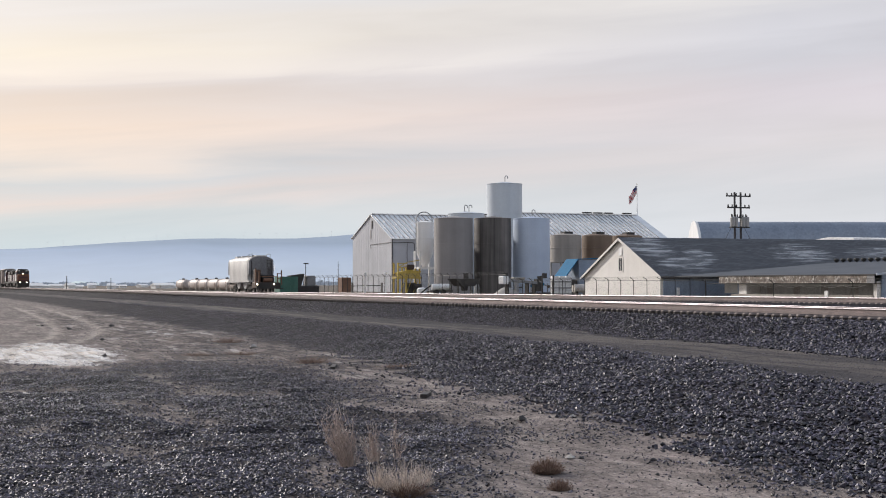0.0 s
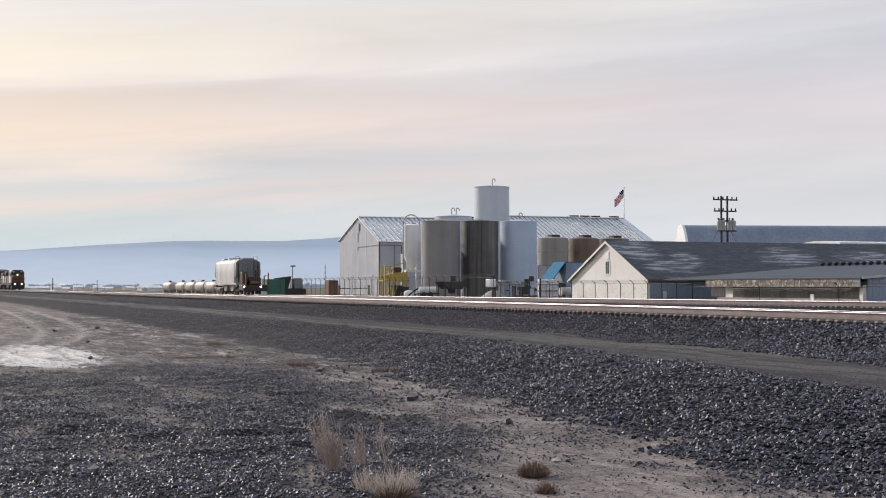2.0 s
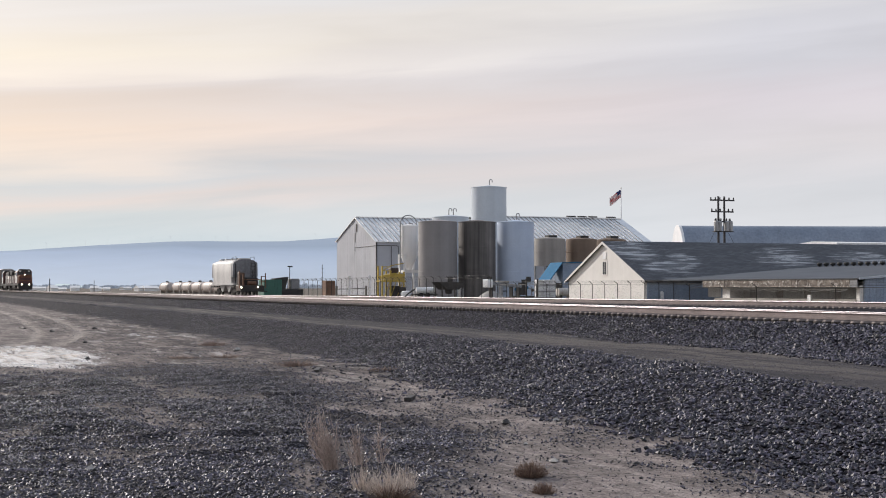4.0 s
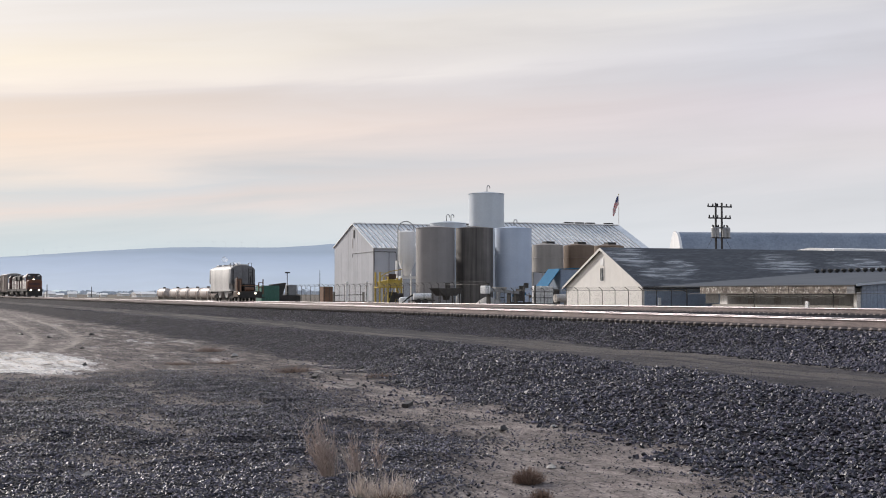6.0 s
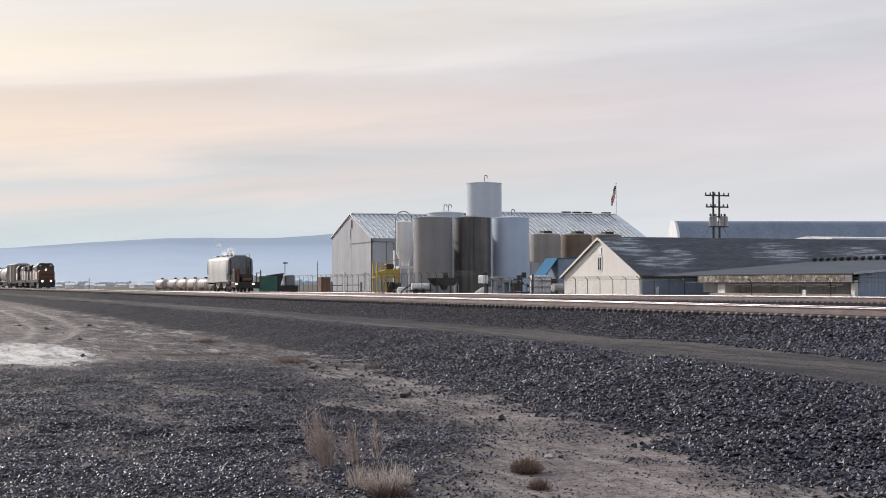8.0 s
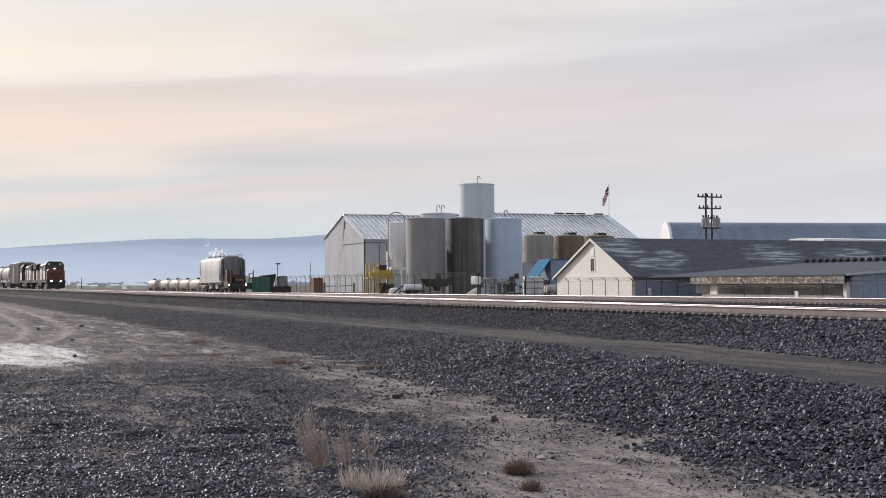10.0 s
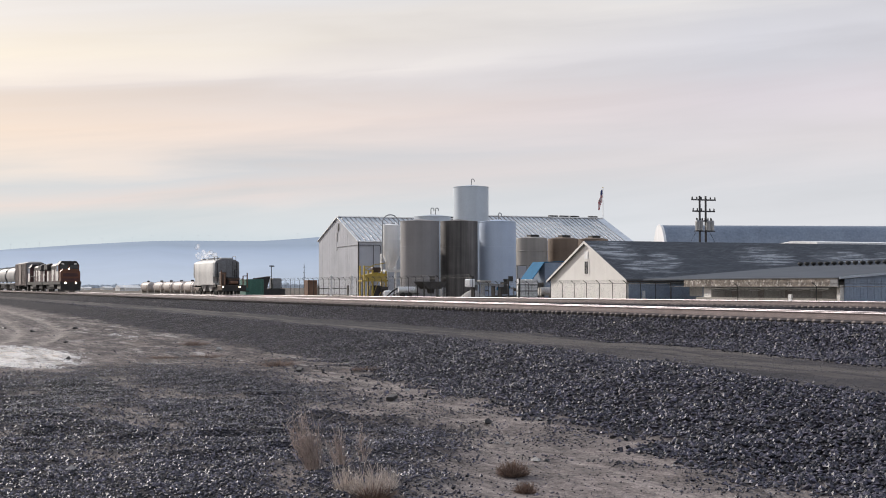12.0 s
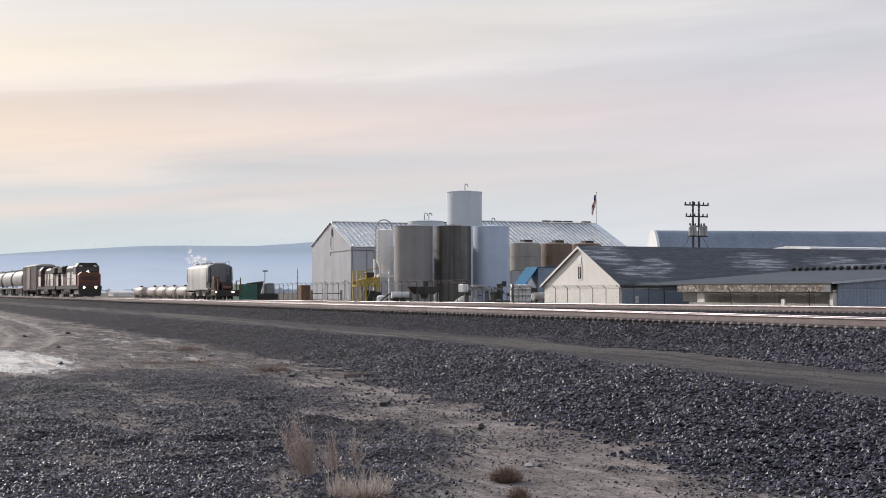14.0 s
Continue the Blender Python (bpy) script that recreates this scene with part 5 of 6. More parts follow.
    part("header", path_tube(B(), [(-2.0, 0, 1.6), (0.2, 0, 1.6), (1.3, 0, 1.3)], 0.12, 8), M["steel"], t)
    t = thing("salt_pile", "heap of pale granular material in the yard", "heap", (91.4, 200, lv))
    smooth(part("heap", lathe(B(), [(2.1, -0.05), (1.5, 0.5), (0.8, 0.95), (0, 1.2)], 18), M["moss_stone"], t))
    # stacked caged containers
    cage = thing("caged_tote", "white plastic tote in a steel cage, stacked in rows", "tote", (93.1, 186, lv), 0, "stacked totes")
    part("bottle", bevelled(box(B(), -0.48, 0.48, -0.48, 0.48, 0.16, 0.92), 0.06), M["silo_white"], cage)
    part("pallet", box(B(), -0.52, 0.52, -0.52, 0.52, 0, 0.14), M["steel"], cage)
    for k in range(4):
        z = 0.2 + k * 0.2
        part("cage_bar", box(B(), -0.52, 0.52, -0.53, -0.51, z, z + 0.03), M["steel"], cage)
    for k in range(1, 9):
        copy_thing(cage, pose(93.1 + (k % 3) * 1.08, 186, lv + (k // 3) * 0.95, 0, 0, (k * 7) % 5 - 2))
    # blue-roofed lean-to
    t = thing("blue_shelter", "small shelter with a bright blue sheet roof", "shelter", (99.2, 190, lv), 0)
    part("roof", prism(B(), [(-3.2, 2.6), (-1.0, 5.4), (4.6, 5.6), (4.6, 5.75), (-1.0, 5.55), (-3.3, 2.7)], "y", -2, 2), M["blue"], t)
    part("wall", box(B(), -0.8, 4.4, -1.8, 1.8, 0, 5.4), M["blue_metal"], t)
    part("machine", box(B(), -2.3, -0.9, -1.5, 1.2, 0, 2.3), M["dark_steel"], t)
    t = thing("rail_tank", "rusty pale horizontal tank beside the warehouse gable", "tank", (88.6, 170, lv), 0)
    smooth(part("tank", tube(B(), (-0.6, 0, 1.0), (1.6, 0, 1.0), 0.58, 0.58, 20), M["rust_white"], t))
    for x in (-0.2, 1.2):
        part("cradle", box(B(), x - 0.12, x + 0.12, -0.5, 0.5, 0, 0.6), M["dark_steel"], t)
    for x in (80.7, 81.5):
        t = thing("gate_post", "thick dark steel gate post at the fence", "post", (x, 165 - (x - 80.7) * 2.2, lv), 0, "gate posts")
        part("post", tube(B(), (0, 0, -0.2), (0, 0, 2.7), 0.12, 0.12, 10), M["dark_steel"], t)
        part("cap", lathe(B(), [(0.14, 0), (0.14, 0.05), (0, 0.12)], 10), M["dark_steel"], t).location = (0, 0, 2.7)
    # rust containers, white posts and pipework before the barn
    t = thing("rust_container", "rust-brown steel box container by the fence", "container", (81.2, 262, lv), 0)
    part("body", bevelled(box(B(), 2.0, 4.0, 0, 2.4, 0, 3.0), 0.06), M["rust"], t)
    for k in range(3):
        part("rib", box(B(), 2.2 + k * 0.6, 2.32 + k * 0.6, -0.06, 0, 0.2, 2.8), M["rust"], t)
    for x, h in ((82.4, 3.6), (86.5, 3.7)):
        t = thing("vent_post", "white capped vent post standing in the yard", "post", (x, 245, lv), 0, "vent posts")
        part("pipe", tube(B(), (0, 0, 0), (0, 0, h), 0.22, 0.22, 12), M["silo_white"], t)
        part("cap", lathe(B(), [(0.34, 0), (0.34, 0.15), (0, 0.3)], 12), M["silo_white"], t).location = (0, 0, h)
    t = thing("pipe_rack", "dark pipes on a low frame before the barn", "pipework", (83.4, 250, lv), 0)
    for z in (1.9,):
        part("pipe", tube(B(), (-2, 0, z - 0.6), (4.5, 0.6, z - 0.5), 0.07, 0.07, 8), M["dark_steel"], t)
    for x in (-1.8, 4.2):
        part("frame", box(B(), x - 0.05, x + 0.05, -0.3, 0.7, 0, 1.95), M["dark_steel"], t)
    # green containers and machinery beyond the siding
    t = thing("green_container", "dull green steel container beside the siding", "container", (57.6, 207, lv), 0)
    part("body", bevelled(box(B(), -2.0, 0.9, 0, 3.4, 0.2, 2.9), 0.05), M["green"], t)
    for k in range(6):
        part("rib", box(B(), -1.9 + k * 0.52, -1.75 + k * 0.52, -0.07, 0, 0.3, 2.8), M["green"], t)
    part("skid", box(B(), -2.0, 0.9, 0.1, 3.3, -0.1, 0.2), M["dark_steel"], t)
    t = thing("loading_machine", "dark steel loading machine with a tall lamp", "machine", (61.3, 212, lv), 0)
    part("base", bevelled(box(B(), -2.4, 2.2, 0, 2.5, 0, 1.4), 0.1), M["dark_steel"], t)
    part("cabin", bevelled(box(B(), 0.2, 1.6, 0.2, 2.2, 1.4, 3.1), 0.1), M["car_end"], t)
    part("hopper", prism(B(), [(-2.6, 3.1), (-0.2, 3.4), (-0.8, 1.3), (-2.0, 1.3)], "y", 0.2, 2.2), M["dark_steel"], t)
    part("lamp_pole", tube(B(), (0.05, 0.5, 1.3), (0.05, 0.5, 5.0), 0.06, 0.06, 6), M["dark_steel"], t)
    part("lamp_head", bevelled(box(B(), -0.3, 0.5, 0.35, 0.65, 4.95, 5.15), 0.03), M["dark_steel"], t)
    t = thing("aerial_mast", "thin steel aerial mast behind the yard fence", "mast", (84.95, 270, lv), 0)
    part("mast", tube(B(), (0, 0, 0), (0, 0, 6.4), 0.09, 0.05, 6), M["dark_steel"], t)
    for k in range(4):
        part("rung", box(B(), -0.35 + k * 0.05, 0.35 - k * 0.05, -0.03, 0.03, 2.6 + k, 2.66 + k), M["dark_steel"], t)


build_yard()


# ---- shunter at the parked car and its steam ----
def build_mover():
    """A short shunting machine coupled to the end of the parked car."""
    t = thing("railcar_mover", "low rusty-brown railcar mover with two lit lamps", "railcar mover", (TRACKS[1], 168.7, RAIL_TOP))
    t.matrix_basis = SIDING @ pose(0, 168.7, RAIL_TOP)
    part("frame", bevelled(box(B(), -1.5, 1.5, 0.4, 2.9, 0.5, 1.25), 0.08), M["machine"], t)
    part("engine_cover", bevelled(box(B(), -0.55, 0.95, 1.0, 2.7, 1.25, 2.25), 0.1), M["soot"], t)
    part("seat_box", bevelled(box(B(), -1.4, -0.7, 1.3, 2.5, 1.25, 2.9), 0.08), M["machine"], t)
    part("winch", tube(B(), (-0.5, 0.75, 1.55), (0.6, 0.75, 1.55), 0.24, 0.24, 14), M["rust"], t)
    part("bumper", box(B(), -1.55, 1.55, 0.2, 0.4, 0.45, 1.2), M["soot"], t)
    for x in (-1.5, 0.7):
        part("lamp", tube(B(), (x, 0.06, 1.0), (x, 0.2, 1.0), 0.1, 0.1, 14), M["lamp"], t, "lit round lamp")
        for y in (0.95, 2.35):
            part("rail_wheel", tube(B(), ((x + 0.4) * 0.68 - 0.08, y, 0.42), ((x + 0.4) * 0.68 + 0.08, y, 0.42), 0.42, 0.42, 18), M["dark_steel"], t)
    for x, h in ((-1.65, 3.1), (-1.2, 2.7), (1.2, 2.4), (1.75, 2.8)):
        part("rail_post", box(B(), x - 0.06, x + 0.06, 0.35, 0.47, 0.9, h), M["rust"], t)
    for x0, x1, z in ((-1.65, -1.2, 2.65), (1.2, 1.75, 2.35), (1.2, 1.75, 1.7), (-1.2, 1.2, 1.95)):
        part("hand_rail", box(B(), x0, x1, 0.36, 0.44, z, z + 0.09), M["rust"], t)
    part("step", box(B(), 1.3, 2.0, 0.4, 1.2, 0.4, 0.5), M["dark_steel"], t)
    part("exhaust", tube(B(), (0.6, 2.2, 2.2), (0.6, 2.2, 3.2), 0.08, 0.08, 8), M["soot"], t)


build_mover()
PUFFS = []


def steam_material():
    m = bpy.data.materials.new("thin_white_steam")
    m.use_nodes = True
    n = Nodes(m.node_tree)
    pos = n.add("ShaderNodeTexCoord").outputs["Object"]
    cloud = n.noise(pos, 1.6, 5, 0.6)
    d = n.add("ShaderNodeBsdfDiffuse", {"Color": (0.95, 0.95, 0.96, 1)})
    tr = n.add("ShaderNodeBsdfTranslucent", {"Color": (0.95, 0.95, 0.96, 1)})
    both = n.add("ShaderNodeMixShader", {0: 0.97, 1: d.outputs[0], 2: tr.outputs[0]})
    clear = n.add("ShaderNodeBsdfTransparent")
    mix = n.add("ShaderNodeMixShader", {0: n.span(cloud, 0.40, 0.66, 0.0, 0.34), 1: clear.outputs[0], 2: both.outputs[0]})
    out = n.add("ShaderNodeOutputMaterial")
    n.t.links.new(mix.outputs[0], out.inputs[0])
    return m


def build_steam():
    mat = steam_material()
    t = thing("steam_plume", "thin white steam rising behind the parked hopper car", "steam", (TRACKS[1] + 4.6, 200.0, RAIL_TOP))
    rnd = random.Random(8)
    for k in range(9):
        bm = B()
        size = 0.34 + 0.06 * k
        for _ in range(4):
            at = Vector((rnd.uniform(-1, 1) * size * 1.1, rnd.gauss(0, size), rnd.uniform(-1, 1) * size))
            got = bmesh.ops.create_icosphere(bm, subdivisions=2, radius=rnd.uniform(0.3, 0.62))
            for v in got["verts"]:
                v.co += at
        p = smooth(part("puff", bm, mat, t), 180)
        tagged(p, kind="stuff")
        PUFFS.append((p, k, rnd.uniform(-0.6, 0.6), rnd.uniform(-1, 1)))


build_steam()


# ---- far things on the plain ----
def build_far():
    # row of horizontal tanks beyond the hopper
    ln = 11.2
    t = thing("horizontal_tank", "dirty white horizontal storage tank on cradles", "storage tank", (74.0, 307.0, PLANT), 0, "horizontal tanks")
    smooth(part("shell", lathe(B(), [(0, 0.0), (0.8, 0.12), (1.2, 0.45), (1.32, 0.9), (1.32, ln - 0.9), (1.2, ln - 0.45), (0.8, ln - 0.12), (0, ln)], 28), M["far_tank"], t)).matrix_basis = pose(0, 0, 1.68, -90, 0, 0)
    part("manhole", lathe(B(), [(0.4, 0), (0.4, 0.35), (0, 0.45)], 12), M["dark_steel"], t).location = (0, ln / 2, 2.95)
    for y in (1.8, ln - 1.8):
        part("cradle", box(B(), -1.1, 1.1, y - 0.3, y + 0.3, 0.0, 1.0), M["concrete"], t)
        part("band", lathe(B(), [(1.325, y - 0.12), (1.36, y - 0.12), (1.36, y + 0.12), (1.325, y + 0.12)], 28), M["rust"], t).matrix_basis = pose(0, 0, 1.68, -90, 0, 0)
    for y in (319, 331, 343, 355, 373):
        copy_thing(t, pose(74.0, y, PLANT))
    rnd = random.Random(21)
    for k in range(22):
        az = radians(rnd.uniform(5.0, 11.5))
        d = rnd.uniform(520, 900)
        w, h = rnd.uniform(3, 5.5), rnd.uniform(1.8, 2.8)
        t = thing("farm_shed", "low pale distant shed with a bright roof", "shed", (d * math.sin(az), d * math.cos(az), 0.5), rnd.uniform(-20, 20), "distant sheds")
        part("wall", box(B(), -w / 2, w / 2, -3, 3, 0, h * 0.6), M["snow"], t)
        part("roof", prism(B(), [(-3.4, h * 0.6), (3.4, h * 0.6), (0, h)], "x", -w / 2 - 0.3, w / 2 + 0.3), M["snow"], t)
    bm = B()
    for k in range(700):
        az = radians(rnd.uniform(-2, 22))
        d = rnd.uniform(1500, 2300)
        h = rnd.uniform(3, 7) * (0.7 + 0.9 * max(0, noise.noise((az * 40, 0, 2))))
        x, y = d * math.sin(az), d * math.cos(az)
        for _ in range(3):
            ox, oz, r = rnd.uniform(-3, 3), rnd.uniform(0.3, 0.8) * h, rnd.uniform(1.2, 2.6)
            tube(bm, (x + ox, y, max(0.4, oz - r)), (x + ox, y, oz + r), r * 1.2, r * 0.3, 5)
        tube(bm, (x, y, 0.2), (x, y, h * 0.7), 0.3, 0.15, 4)
    tagged(part("far_trees", bm, M["far_tree"]), "line of distant bare trees on the plain with haze painted in", "trees", kind="stuff")
    for k, (x, y) in enumerate(((47.0, 420.0), (80.0, 560.0), (36.0, 640.0))):
        t = thing("line_pole", "thin distant timber pole beside the tracks", "utility pole", (x, y, 0.6), 0, "distant poles")
        part("pole", tube(B(), (0, 0, 0), (0, 0, 4.4), 0.16, 0.12, 6), M["wood"], t)
        part("cap", tube(B(), (0, 0, 4.4), (0, 0, 4.55), 0.2, 0.1, 6), M["dark_steel"], t)


build_far()


# ---- plants and litter on the near ground ----
def ground_z(x, y, key="z"):
    gx, gy, g = GRID["x"], GRID["y"], GRID[key]
    i = np.clip(np.searchsorted(gx, x) - 1, 0, len(gx) - 2)
    j = np.clip(np.searchsorted(gy, y) - 1, 0, len(gy) - 2)
    u, v = (x - gx[i]) / (gx[i + 1] - gx[i]), (y - gy[j]) / (gy[j + 1] - gy[j])
    return (g[j, i] * (1 - u) + g[j, i + 1] * u) * (1 - v) + (g[j + 1, i] * (1 - u) + g[j + 1, i + 1] * u) * v


def blade(bm, p, q, w, rnd):
    """One thin tapering stem, bent once."""
    p, q = Vector(p), Vector(q)
    m = (p + q) / 2 + Vector((rnd.uniform(-1, 1), rnd.uniform(-1, 1), 0.3)) * (q - p).length * 0.12
    s = Vector((rnd.uniform(-1, 1), rnd.uniform(-1, 1), 0)).normalized() * w
    a_ = [bm.verts.new(c) for c in (p - s, p + s, m + s * 0.8, m - s * 0.8)]
    e_ = [bm.verts.new(c) for c in (q + s * 0.25, q - s * 0.25)]
    bm.faces.new(a_)
    bm.faces.new((a_[3], a_[2], e_[0], e_[1]))


def tuft(name, label, x, y, height, spread, count, material, seed, twigs=0, lean=(0, 0)):
    rnd = random.Random(seed)
    z = float(ground_z(np.array([x]), np.array([y]))[0])
    t = thing(name, label, "dry plant", (x, y, z - 0.02), 0)
    stems, tops = B(), B()
    for _ in range(count):
        a_, r = rnd.uniform(0, math.tau), spread * math.sqrt(rnd.random())
        h = height * (1 - 0.6 * (r / spread) ** 2) * (0.25 + 0.75 * rnd.random() ** 0.8)
        p = (r * 0.45 * math.cos(a_), r * 0.45 * math.sin(a_), 0)
        q = (r * math.cos(a_) + (lean[0] + rnd.gauss(0, 0.12)) * h, r * math.sin(a_) + (lean[1] + rnd.gauss(0, 0.12)) * h, h)
        blade(stems, p, q, 0.0046, rnd)
        for _ in range(twigs):
            k = rnd.uniform(0.45, 1.0)
            c = Vector(p).lerp(Vector(q), k)
            d = Vector((rnd.uniform(-1, 1), rnd.uniform(-1, 1), rnd.uniform(0.1, 1.2))) * height * 0.09
            blade(tops, c, c + d, 0.0035, rnd)
    tagged(part("stem_mass", stems, material, t), kind="stuff")
    if twigs:
        tagged(part("twig_mass", tops, material, t), kind="stuff")
    return t


tuft("dry_weed", "tall thin dry brown weed with wispy branches", 5.85, 18.1, 1.12, 0.2, 120, M["brown_straw"], 1, 8, (-0.3, 0))
tuft("dry_weed", "tall thin dry brown weed with wispy branches", 6.4, 18.6, 0.85, 0.16, 46, M["brown_straw"], 2, 7, (-0.12, 0))
tuft("dry_weed", "sparse dry stalk standing in gravel", 6.85, 18.9, 0.85, 0.12, 16, M["brown_straw"], 9, 9)
tuft("dry_grass", "bushy clump of pale straw-coloured dead grass", 5.9, 16.05, 0.5, 0.34, 300, M["straw"], 3, 2)
tuft("dry_grass", "small tuft of pale dead grass", 6.32, 16.5, 0.42, 0.2, 110, M["straw"], 4, 1)
tuft("dry_grass", "small tuft of pale dead grass", 5.66, 16.35, 0.46, 0.2, 110, M["straw"], 12, 1)
tuft("dry_grass", "short dark matted dead grass under the clump", 5.92, 15.85, 0.24, 0.4, 600, M["brown_brush"], 15)
tuft("tumbleweed", "low rounded reddish-brown dry bush on bare dirt", 8.5, 17.25, 0.27, 0.27, 800, M["brown_brush"], 5, 2)
tuft("tumbleweed", "low rounded reddish-brown dry bush on bare dirt", 8.1, 16.05, 0.2, 0.2, 350, M["brown_brush"], 6, 2)
for k, (x, y, h) in enumerate(((13.1, 44.5, 0.35), (14.2, 62.0, 0.4), (12.4, 52.0, 0.22), (14.8, 40.5, 0.18), (10.5, 51.0, 0.16))):
    tuft("brush_patch", "low brown dead brush on the dirt", x, y, h, 0.9, 420, M["brown_brush"], 30 + k, 1)


def rock_mesh(bm, c, r, rnd, squash=0.6):
    c = Vector(c)
    verts = [bm.verts.new(c + Vector((x * rnd.uniform(0.6, 1.2), y * rnd.uniform(0.6, 1.2), z * squash * rnd.uniform(0.6, 1.2))) * r)
             for x, y, z in ((1, 0, 0), (0.4, 0.9, 0.1), (-0.7, 0.6, 0), (-0.9, -0.4, 0), (0.2, -1, 0), (0.3, 0.2, 1), (-0.4, -0.1, 0.8), (0, 0, -0.6))]
    for f in ((0, 1, 5), (1, 2, 5), (2, 6, 5), (2, 3, 6), (3, 4, 6), (4, 5, 6), (4, 0, 5), (1, 0, 7), (2, 1, 7), (3, 2, 7), (4, 3, 7), (0, 4, 7)):
        bm.faces.new([verts[i] for i in f])


def build_litter():
    rnd = random.Random(77)
    spots = [(9.7, 18.9, 0.09, "moss_stone"), (9.85, 18.8, 0.06, "soot"), (2.75, 19.6, 0.09, "moss_stone"), (12.6, 24.4, 0.10, "moss_stone"), (7.2, 52.0, 0.16, "soot"),
             (10.9, 23.2, 0.12, "soot"), (9.0, 66.0, 0.14, "soot"), (9.4, 83.0, 0.2, "soot"), (12.6, 88.0, 0.2, "soot"), (13.9, 56.0, 0.2, "moss_stone"),
             (13.2, 33.0, 0.1, "moss_stone"), (10.2, 20.9, 0.07, "moss_stone"), (9.2, 20.3, 0.06, "soot"), (10.6, 17.9, 0.07, "soot"), (11.2, 17.3, 0.06, "moss_stone"), (9.9, 16.6, 0.05, "soot")]
    for x, y, r, mm in spots:
        z = float(ground_z(np.array([x]), np.array([y]))[0])
        t = thing("rock", "pale broken rock lying on the ground" if mm == "moss_stone" else "dark lump of earth lying on the ground", "rock", (x, y, z + 0.2 * r))
        bm = B()
        rock_mesh(bm, (0, 0, 0), r, rnd)
        part("lump", bm, M[mm], t)
    for x, y, ln, a_ in ((12.9, 41.5, 1.4, 70), (8.6, 92.0, 1.8, 95), (11.8, 30.5, 0.8, 60)):
        z = float(ground_z(np.array([x]), np.array([y]))[0])
        t = thing("timber_scrap", "dark weathered scrap of timber lying flat", "timber", (x, y, z), a_)
        part("board", bevelled(box(B(), -ln / 2, ln / 2, -0.08, 0.08, -0.01, 0.09), 0.012), M["soot"], t)


build_litter()


# ---- loose stones ----
def scatter(name, label, count, x_rng, y_rng, mask, size, material, seed, far=60.0, cover=0.35):
    """Many small broken stones as one mesh, thinning out with distance."""
    r = np.random.RandomState(seed)
    x, y = r.uniform(*x_rng, count), y_rng[0] + (y_rng[1] - y_rng[0]) * r.uniform(0, 1, count) ** 1.6
    seen = (x > 0.045 * y - 0.5) & (x < 0.95 * y + 1.0)
    dense = ground_z(x, y, mask)
    dense = dense * np.clip((y_rng[1] - y) / (0.45 * (y_rng[1] - y_rng[0])), 0, 1)
    keep = seen & (r.uniform(0, 1, count) < dense * (1 - cover * r.uniform(0, 1, count)))
    x, y = x[keep], y[keep]
    n = len(x)
    z = ground_z(x, y)
    s = r.uniform(size[0], size[1], n) * (1 - np.minimum(0.35, np.maximum(0, np.hypot(x, y) - 42) / far))
    base = np.array([(1, 0, 0), (0.1, 1, 0.1), (-1, 0.1, 0), (0, -1, -0.1), (0.15, 0.1, 0.85), (-0.1, 0, -0.8)])
    pts = base[None] * r.uniform(0.55, 1.25, (n, 6, 3)) * s[:, None, None]
    pts[:, :, 2] *= r.uniform(0.5, 1.0, n)[:, None]
    a_, b_ = r.uniform(0, math.tau, n), r.normal(0, 0.45, n)
    ca, sa, cb, sb = np.cos(a_)[:, None], np.sin(a_)[:, None], np.cos(b_)[:, None], np.sin(b_)[:, None]
    px, py, pz = pts[:, :, 0], pts[:, :, 1], pts[:, :, 2]
    px, pz = px * cb + pz * sb, -px * sb + pz * cb
    px, py = px * ca - py * sa, px * sa + py * ca
    co = np.stack([px + x[:, None], py + y[:, None], pz + (z + s * 0.4)[:, None]], -1).reshape(-1, 3)
    tri = np.array([(0, 1, 4), (1, 2, 4), (2, 3, 4), (3, 0, 4), (1, 0, 5), (2, 1, 5), (3, 2, 5), (0, 3, 5)])
    tris = (tri[None] + (np.arange(n) * 6)[:, None, None]).reshape(-1)
    me = bpy.data.meshes.new(name)
    me.vertices.add(n * 6)
    me.vertices.foreach_set("co", co.astype(np.float32).ravel())
    me.loops.add(len(tris))
    me.loops.foreach_set("vertex_index", tris.astype(np.int32))
    me.polygons.add(n * 8)
    me.polygons.foreach_set("loop_start", np.arange(0, n * 24, 3, dtype=np.int32))
    me.update(calc_edges=True)
    me.shade_flat()
    me.materials.append(material)
    tagged(new(name, me), label, "stones", kind="stuff")


scatter("ballast_stones", "dark angular crushed ballast stones on the lower bank", 230000, (9, 23), (11.5, 150), "ballast", (0.026, 0.066), M["stone"], 1)
scatter("ballast_stones", "dark angular crushed ballast stones on the track bank", 140000, (21.5, 28.2), (18, 200), "ballast", (0.034, 0.078), M["stone"], 2)
scatter("gravel", "dark grey loose gravel spread over the dirt", 360000, (0, 14.5), (11.5, 75), "apron", (0.011, 0.036), M["pebble"], 3)
scatter("gravel", "sparse grey pebbles on the dirt road", 70000, (3, 27), (11.5, 70), "bare", (0.006, 0.019), M["pebble"], 4, cover=0.6)

scatter("earth_clods", "dark lumps of earth and stone strewn over the dirt lane", 4200, (8.5, 20), (30, 135), "bare", (0.02, 0.07), M["pebble"], 5, cover=0.6)


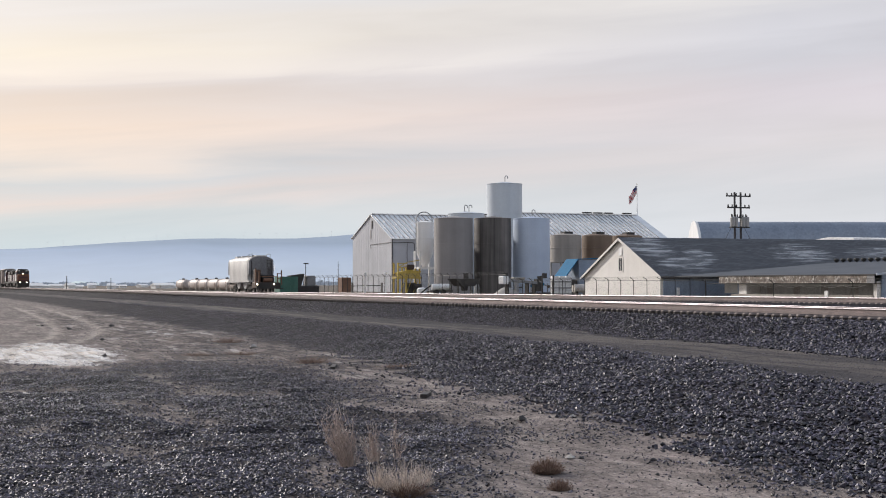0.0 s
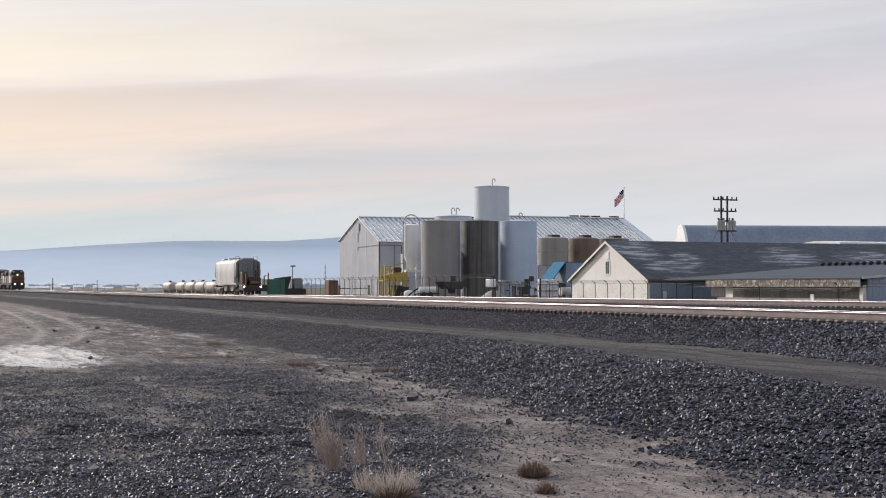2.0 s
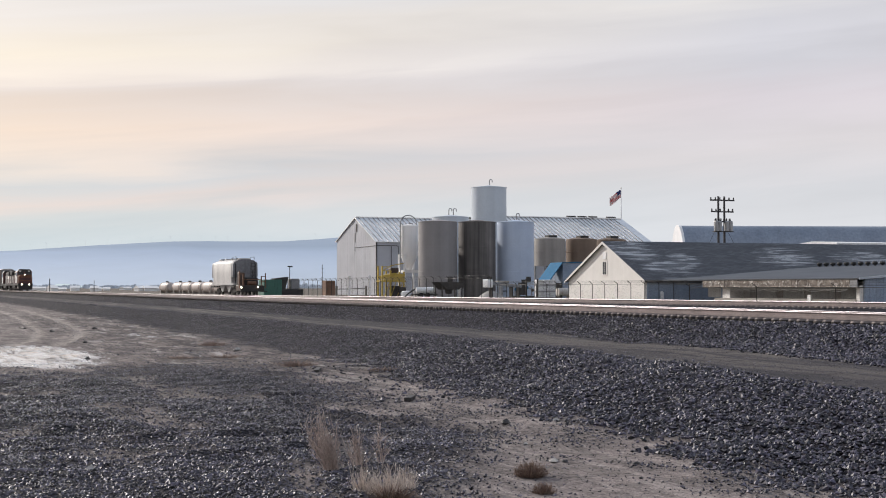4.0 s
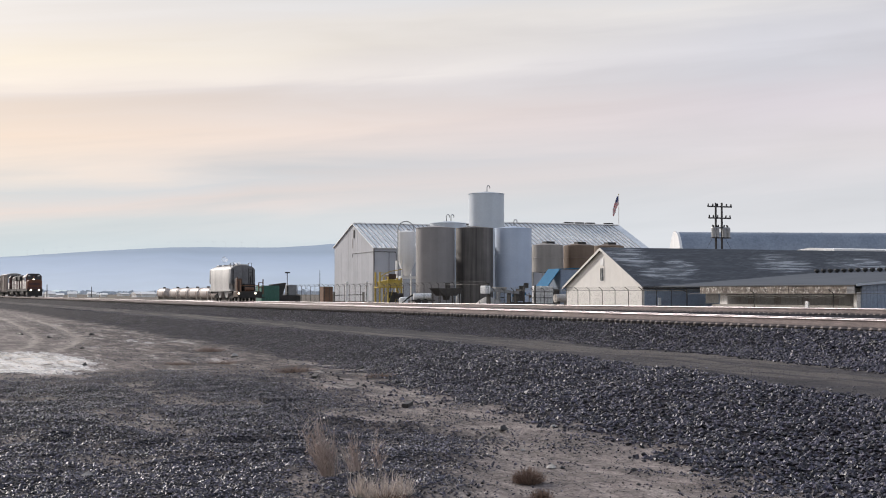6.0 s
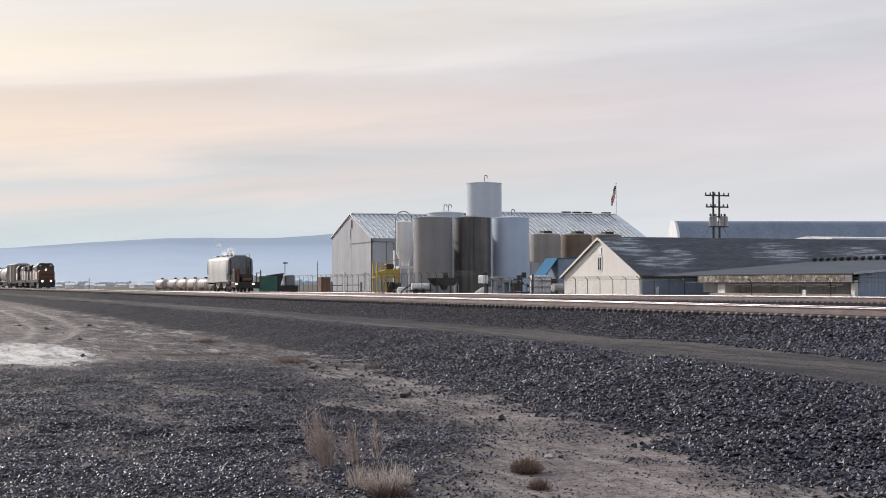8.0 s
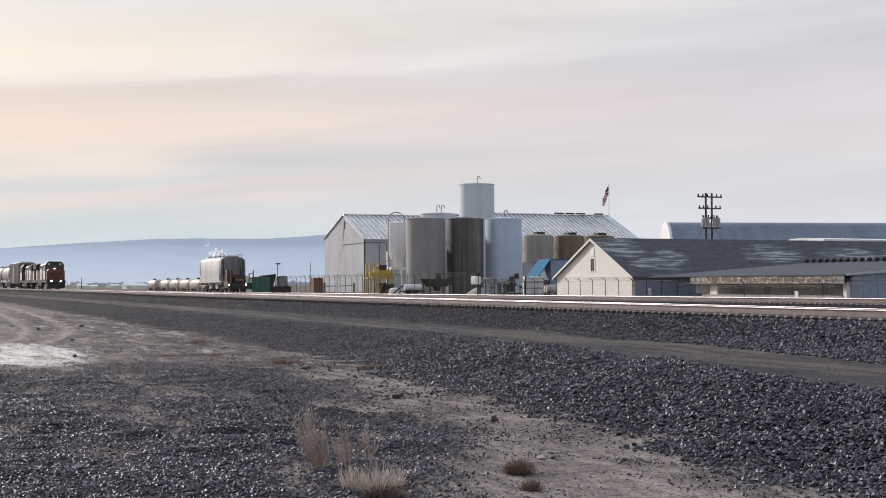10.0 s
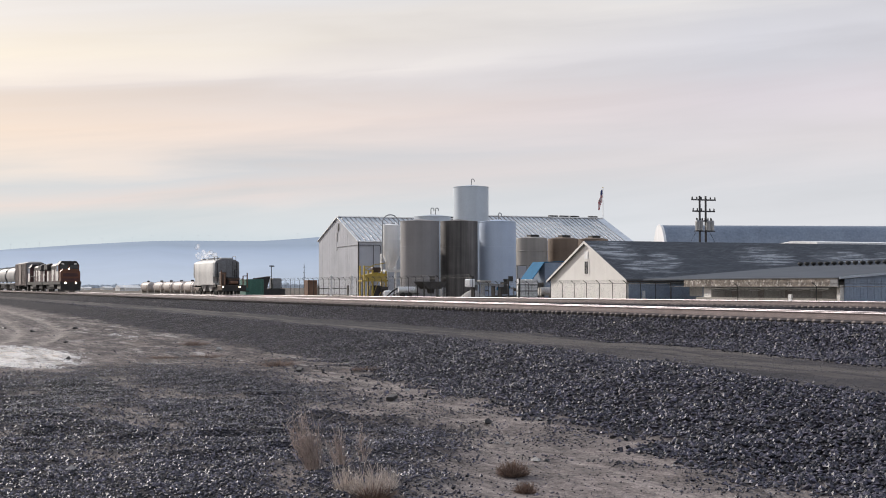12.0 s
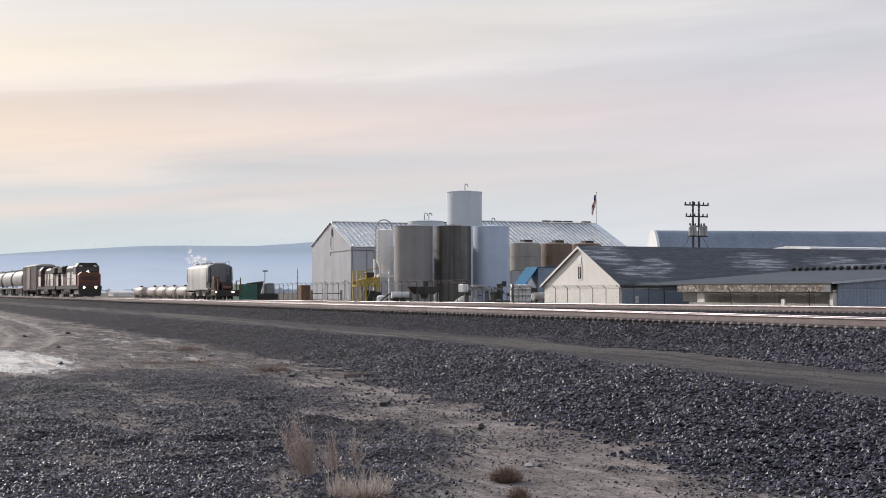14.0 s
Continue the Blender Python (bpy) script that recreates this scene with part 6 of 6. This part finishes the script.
# ---- moves ----
def motions():
    ticks = [k * 0.5 for k in range(29)]
    for ob, back in TRAIN:
        turn = 180 if ob.name == "locomotive.001" else 0
        walk(ob, [(t, pose(TRACKS[0], FRONT_AT_END + SPEED * (14 - t) + back, RAIL_TOP, 0, 0, turn)) for t in ticks])
        # the wheels of the leading vehicles roll
        if back < 70:
            for w in [c for c in ob.children if c.name.startswith("wheelset")]:
                at = w.location.copy()
                roll = SPEED / at.z / 30 * (-1 if turn else 1)
                walk(w, [(k / 30, Matrix.Translation(at) @ Matrix.Rotation(k * roll, 4, "X")) for k in range(421)])
    # the flag lifts in the gusts and droops again
    for_flag = [(0, 48, 30), (0.6, 40, 20), (1.2, 28, 10), (1.6, 42, 15), (2.1, 45, 20), (2.6, 22, 5), (3.0, 4, 0), (3.2, 8, 5), (4.2, 40, 20),
                (5.3, 62, 35), (6.5, 58, 30), (7.5, 60, 35), (8.2, 66, 40), (9.2, 50, 25), (10.3, 60, 35), (11.2, 58, 30), (12.0, 66, 40), (12.9, 72, 45), (13.4, 58, 30), (14.0, 66, 40)]
    for i in range(8):
        rows = []
        for t, droop, turn in for_flag:
            d, g = radians(droop), radians(-23 + turn)
            out = 0.5 * i * math.cos(d) * (1 - droop / 220)
            wave = 0.18 * math.sin(i * 1.1 - t * 3.0) * min(1, i / 2)
            rows.append((t, pose(-0.1 - out * math.cos(g), -out * math.sin(g) + wave, FLAG["top"] - 0.5 * i * math.sin(d), 0, 0, math.degrees(g) + 14 * math.cos(i * 1.1 - t * 3.0))))
        walk(FLAG[i], rows)
    # steam: each puff climbs from behind the car and drifts aside
    for ob, k, dx, dy in PUFFS:
        rows = []
        for t in ticks:
            up = min(1.0, max(0.0, (t - 1.5) / 6.5))
            up = up * up * (3 - 2 * up)
            rise = (0.6 + 0.62 * k) * up + 0.03 * t
            lean = 0.5 - (0.28 * k + 0.1) * up - 0.06 * k * max(0.0, t - 7)
            if k > 6:
                rows.append((t, pose(1.35 - 0.25 * (k - 7) + 0.12 * math.sin(t * 0.8 + k), dy, 2.3 + 0.7 * (k - 7) + 0.1 * math.sin(t * 0.6), 0, 0, t * 8)))
                continue
            rows.append((t, pose(lean + dx * 0.3 + 0.15 * math.sin(t * 0.9 + k), dy, 2.5 + 0.75 * rise, 0, 0, t * 12)))
        walk(ob, rows)


motions()
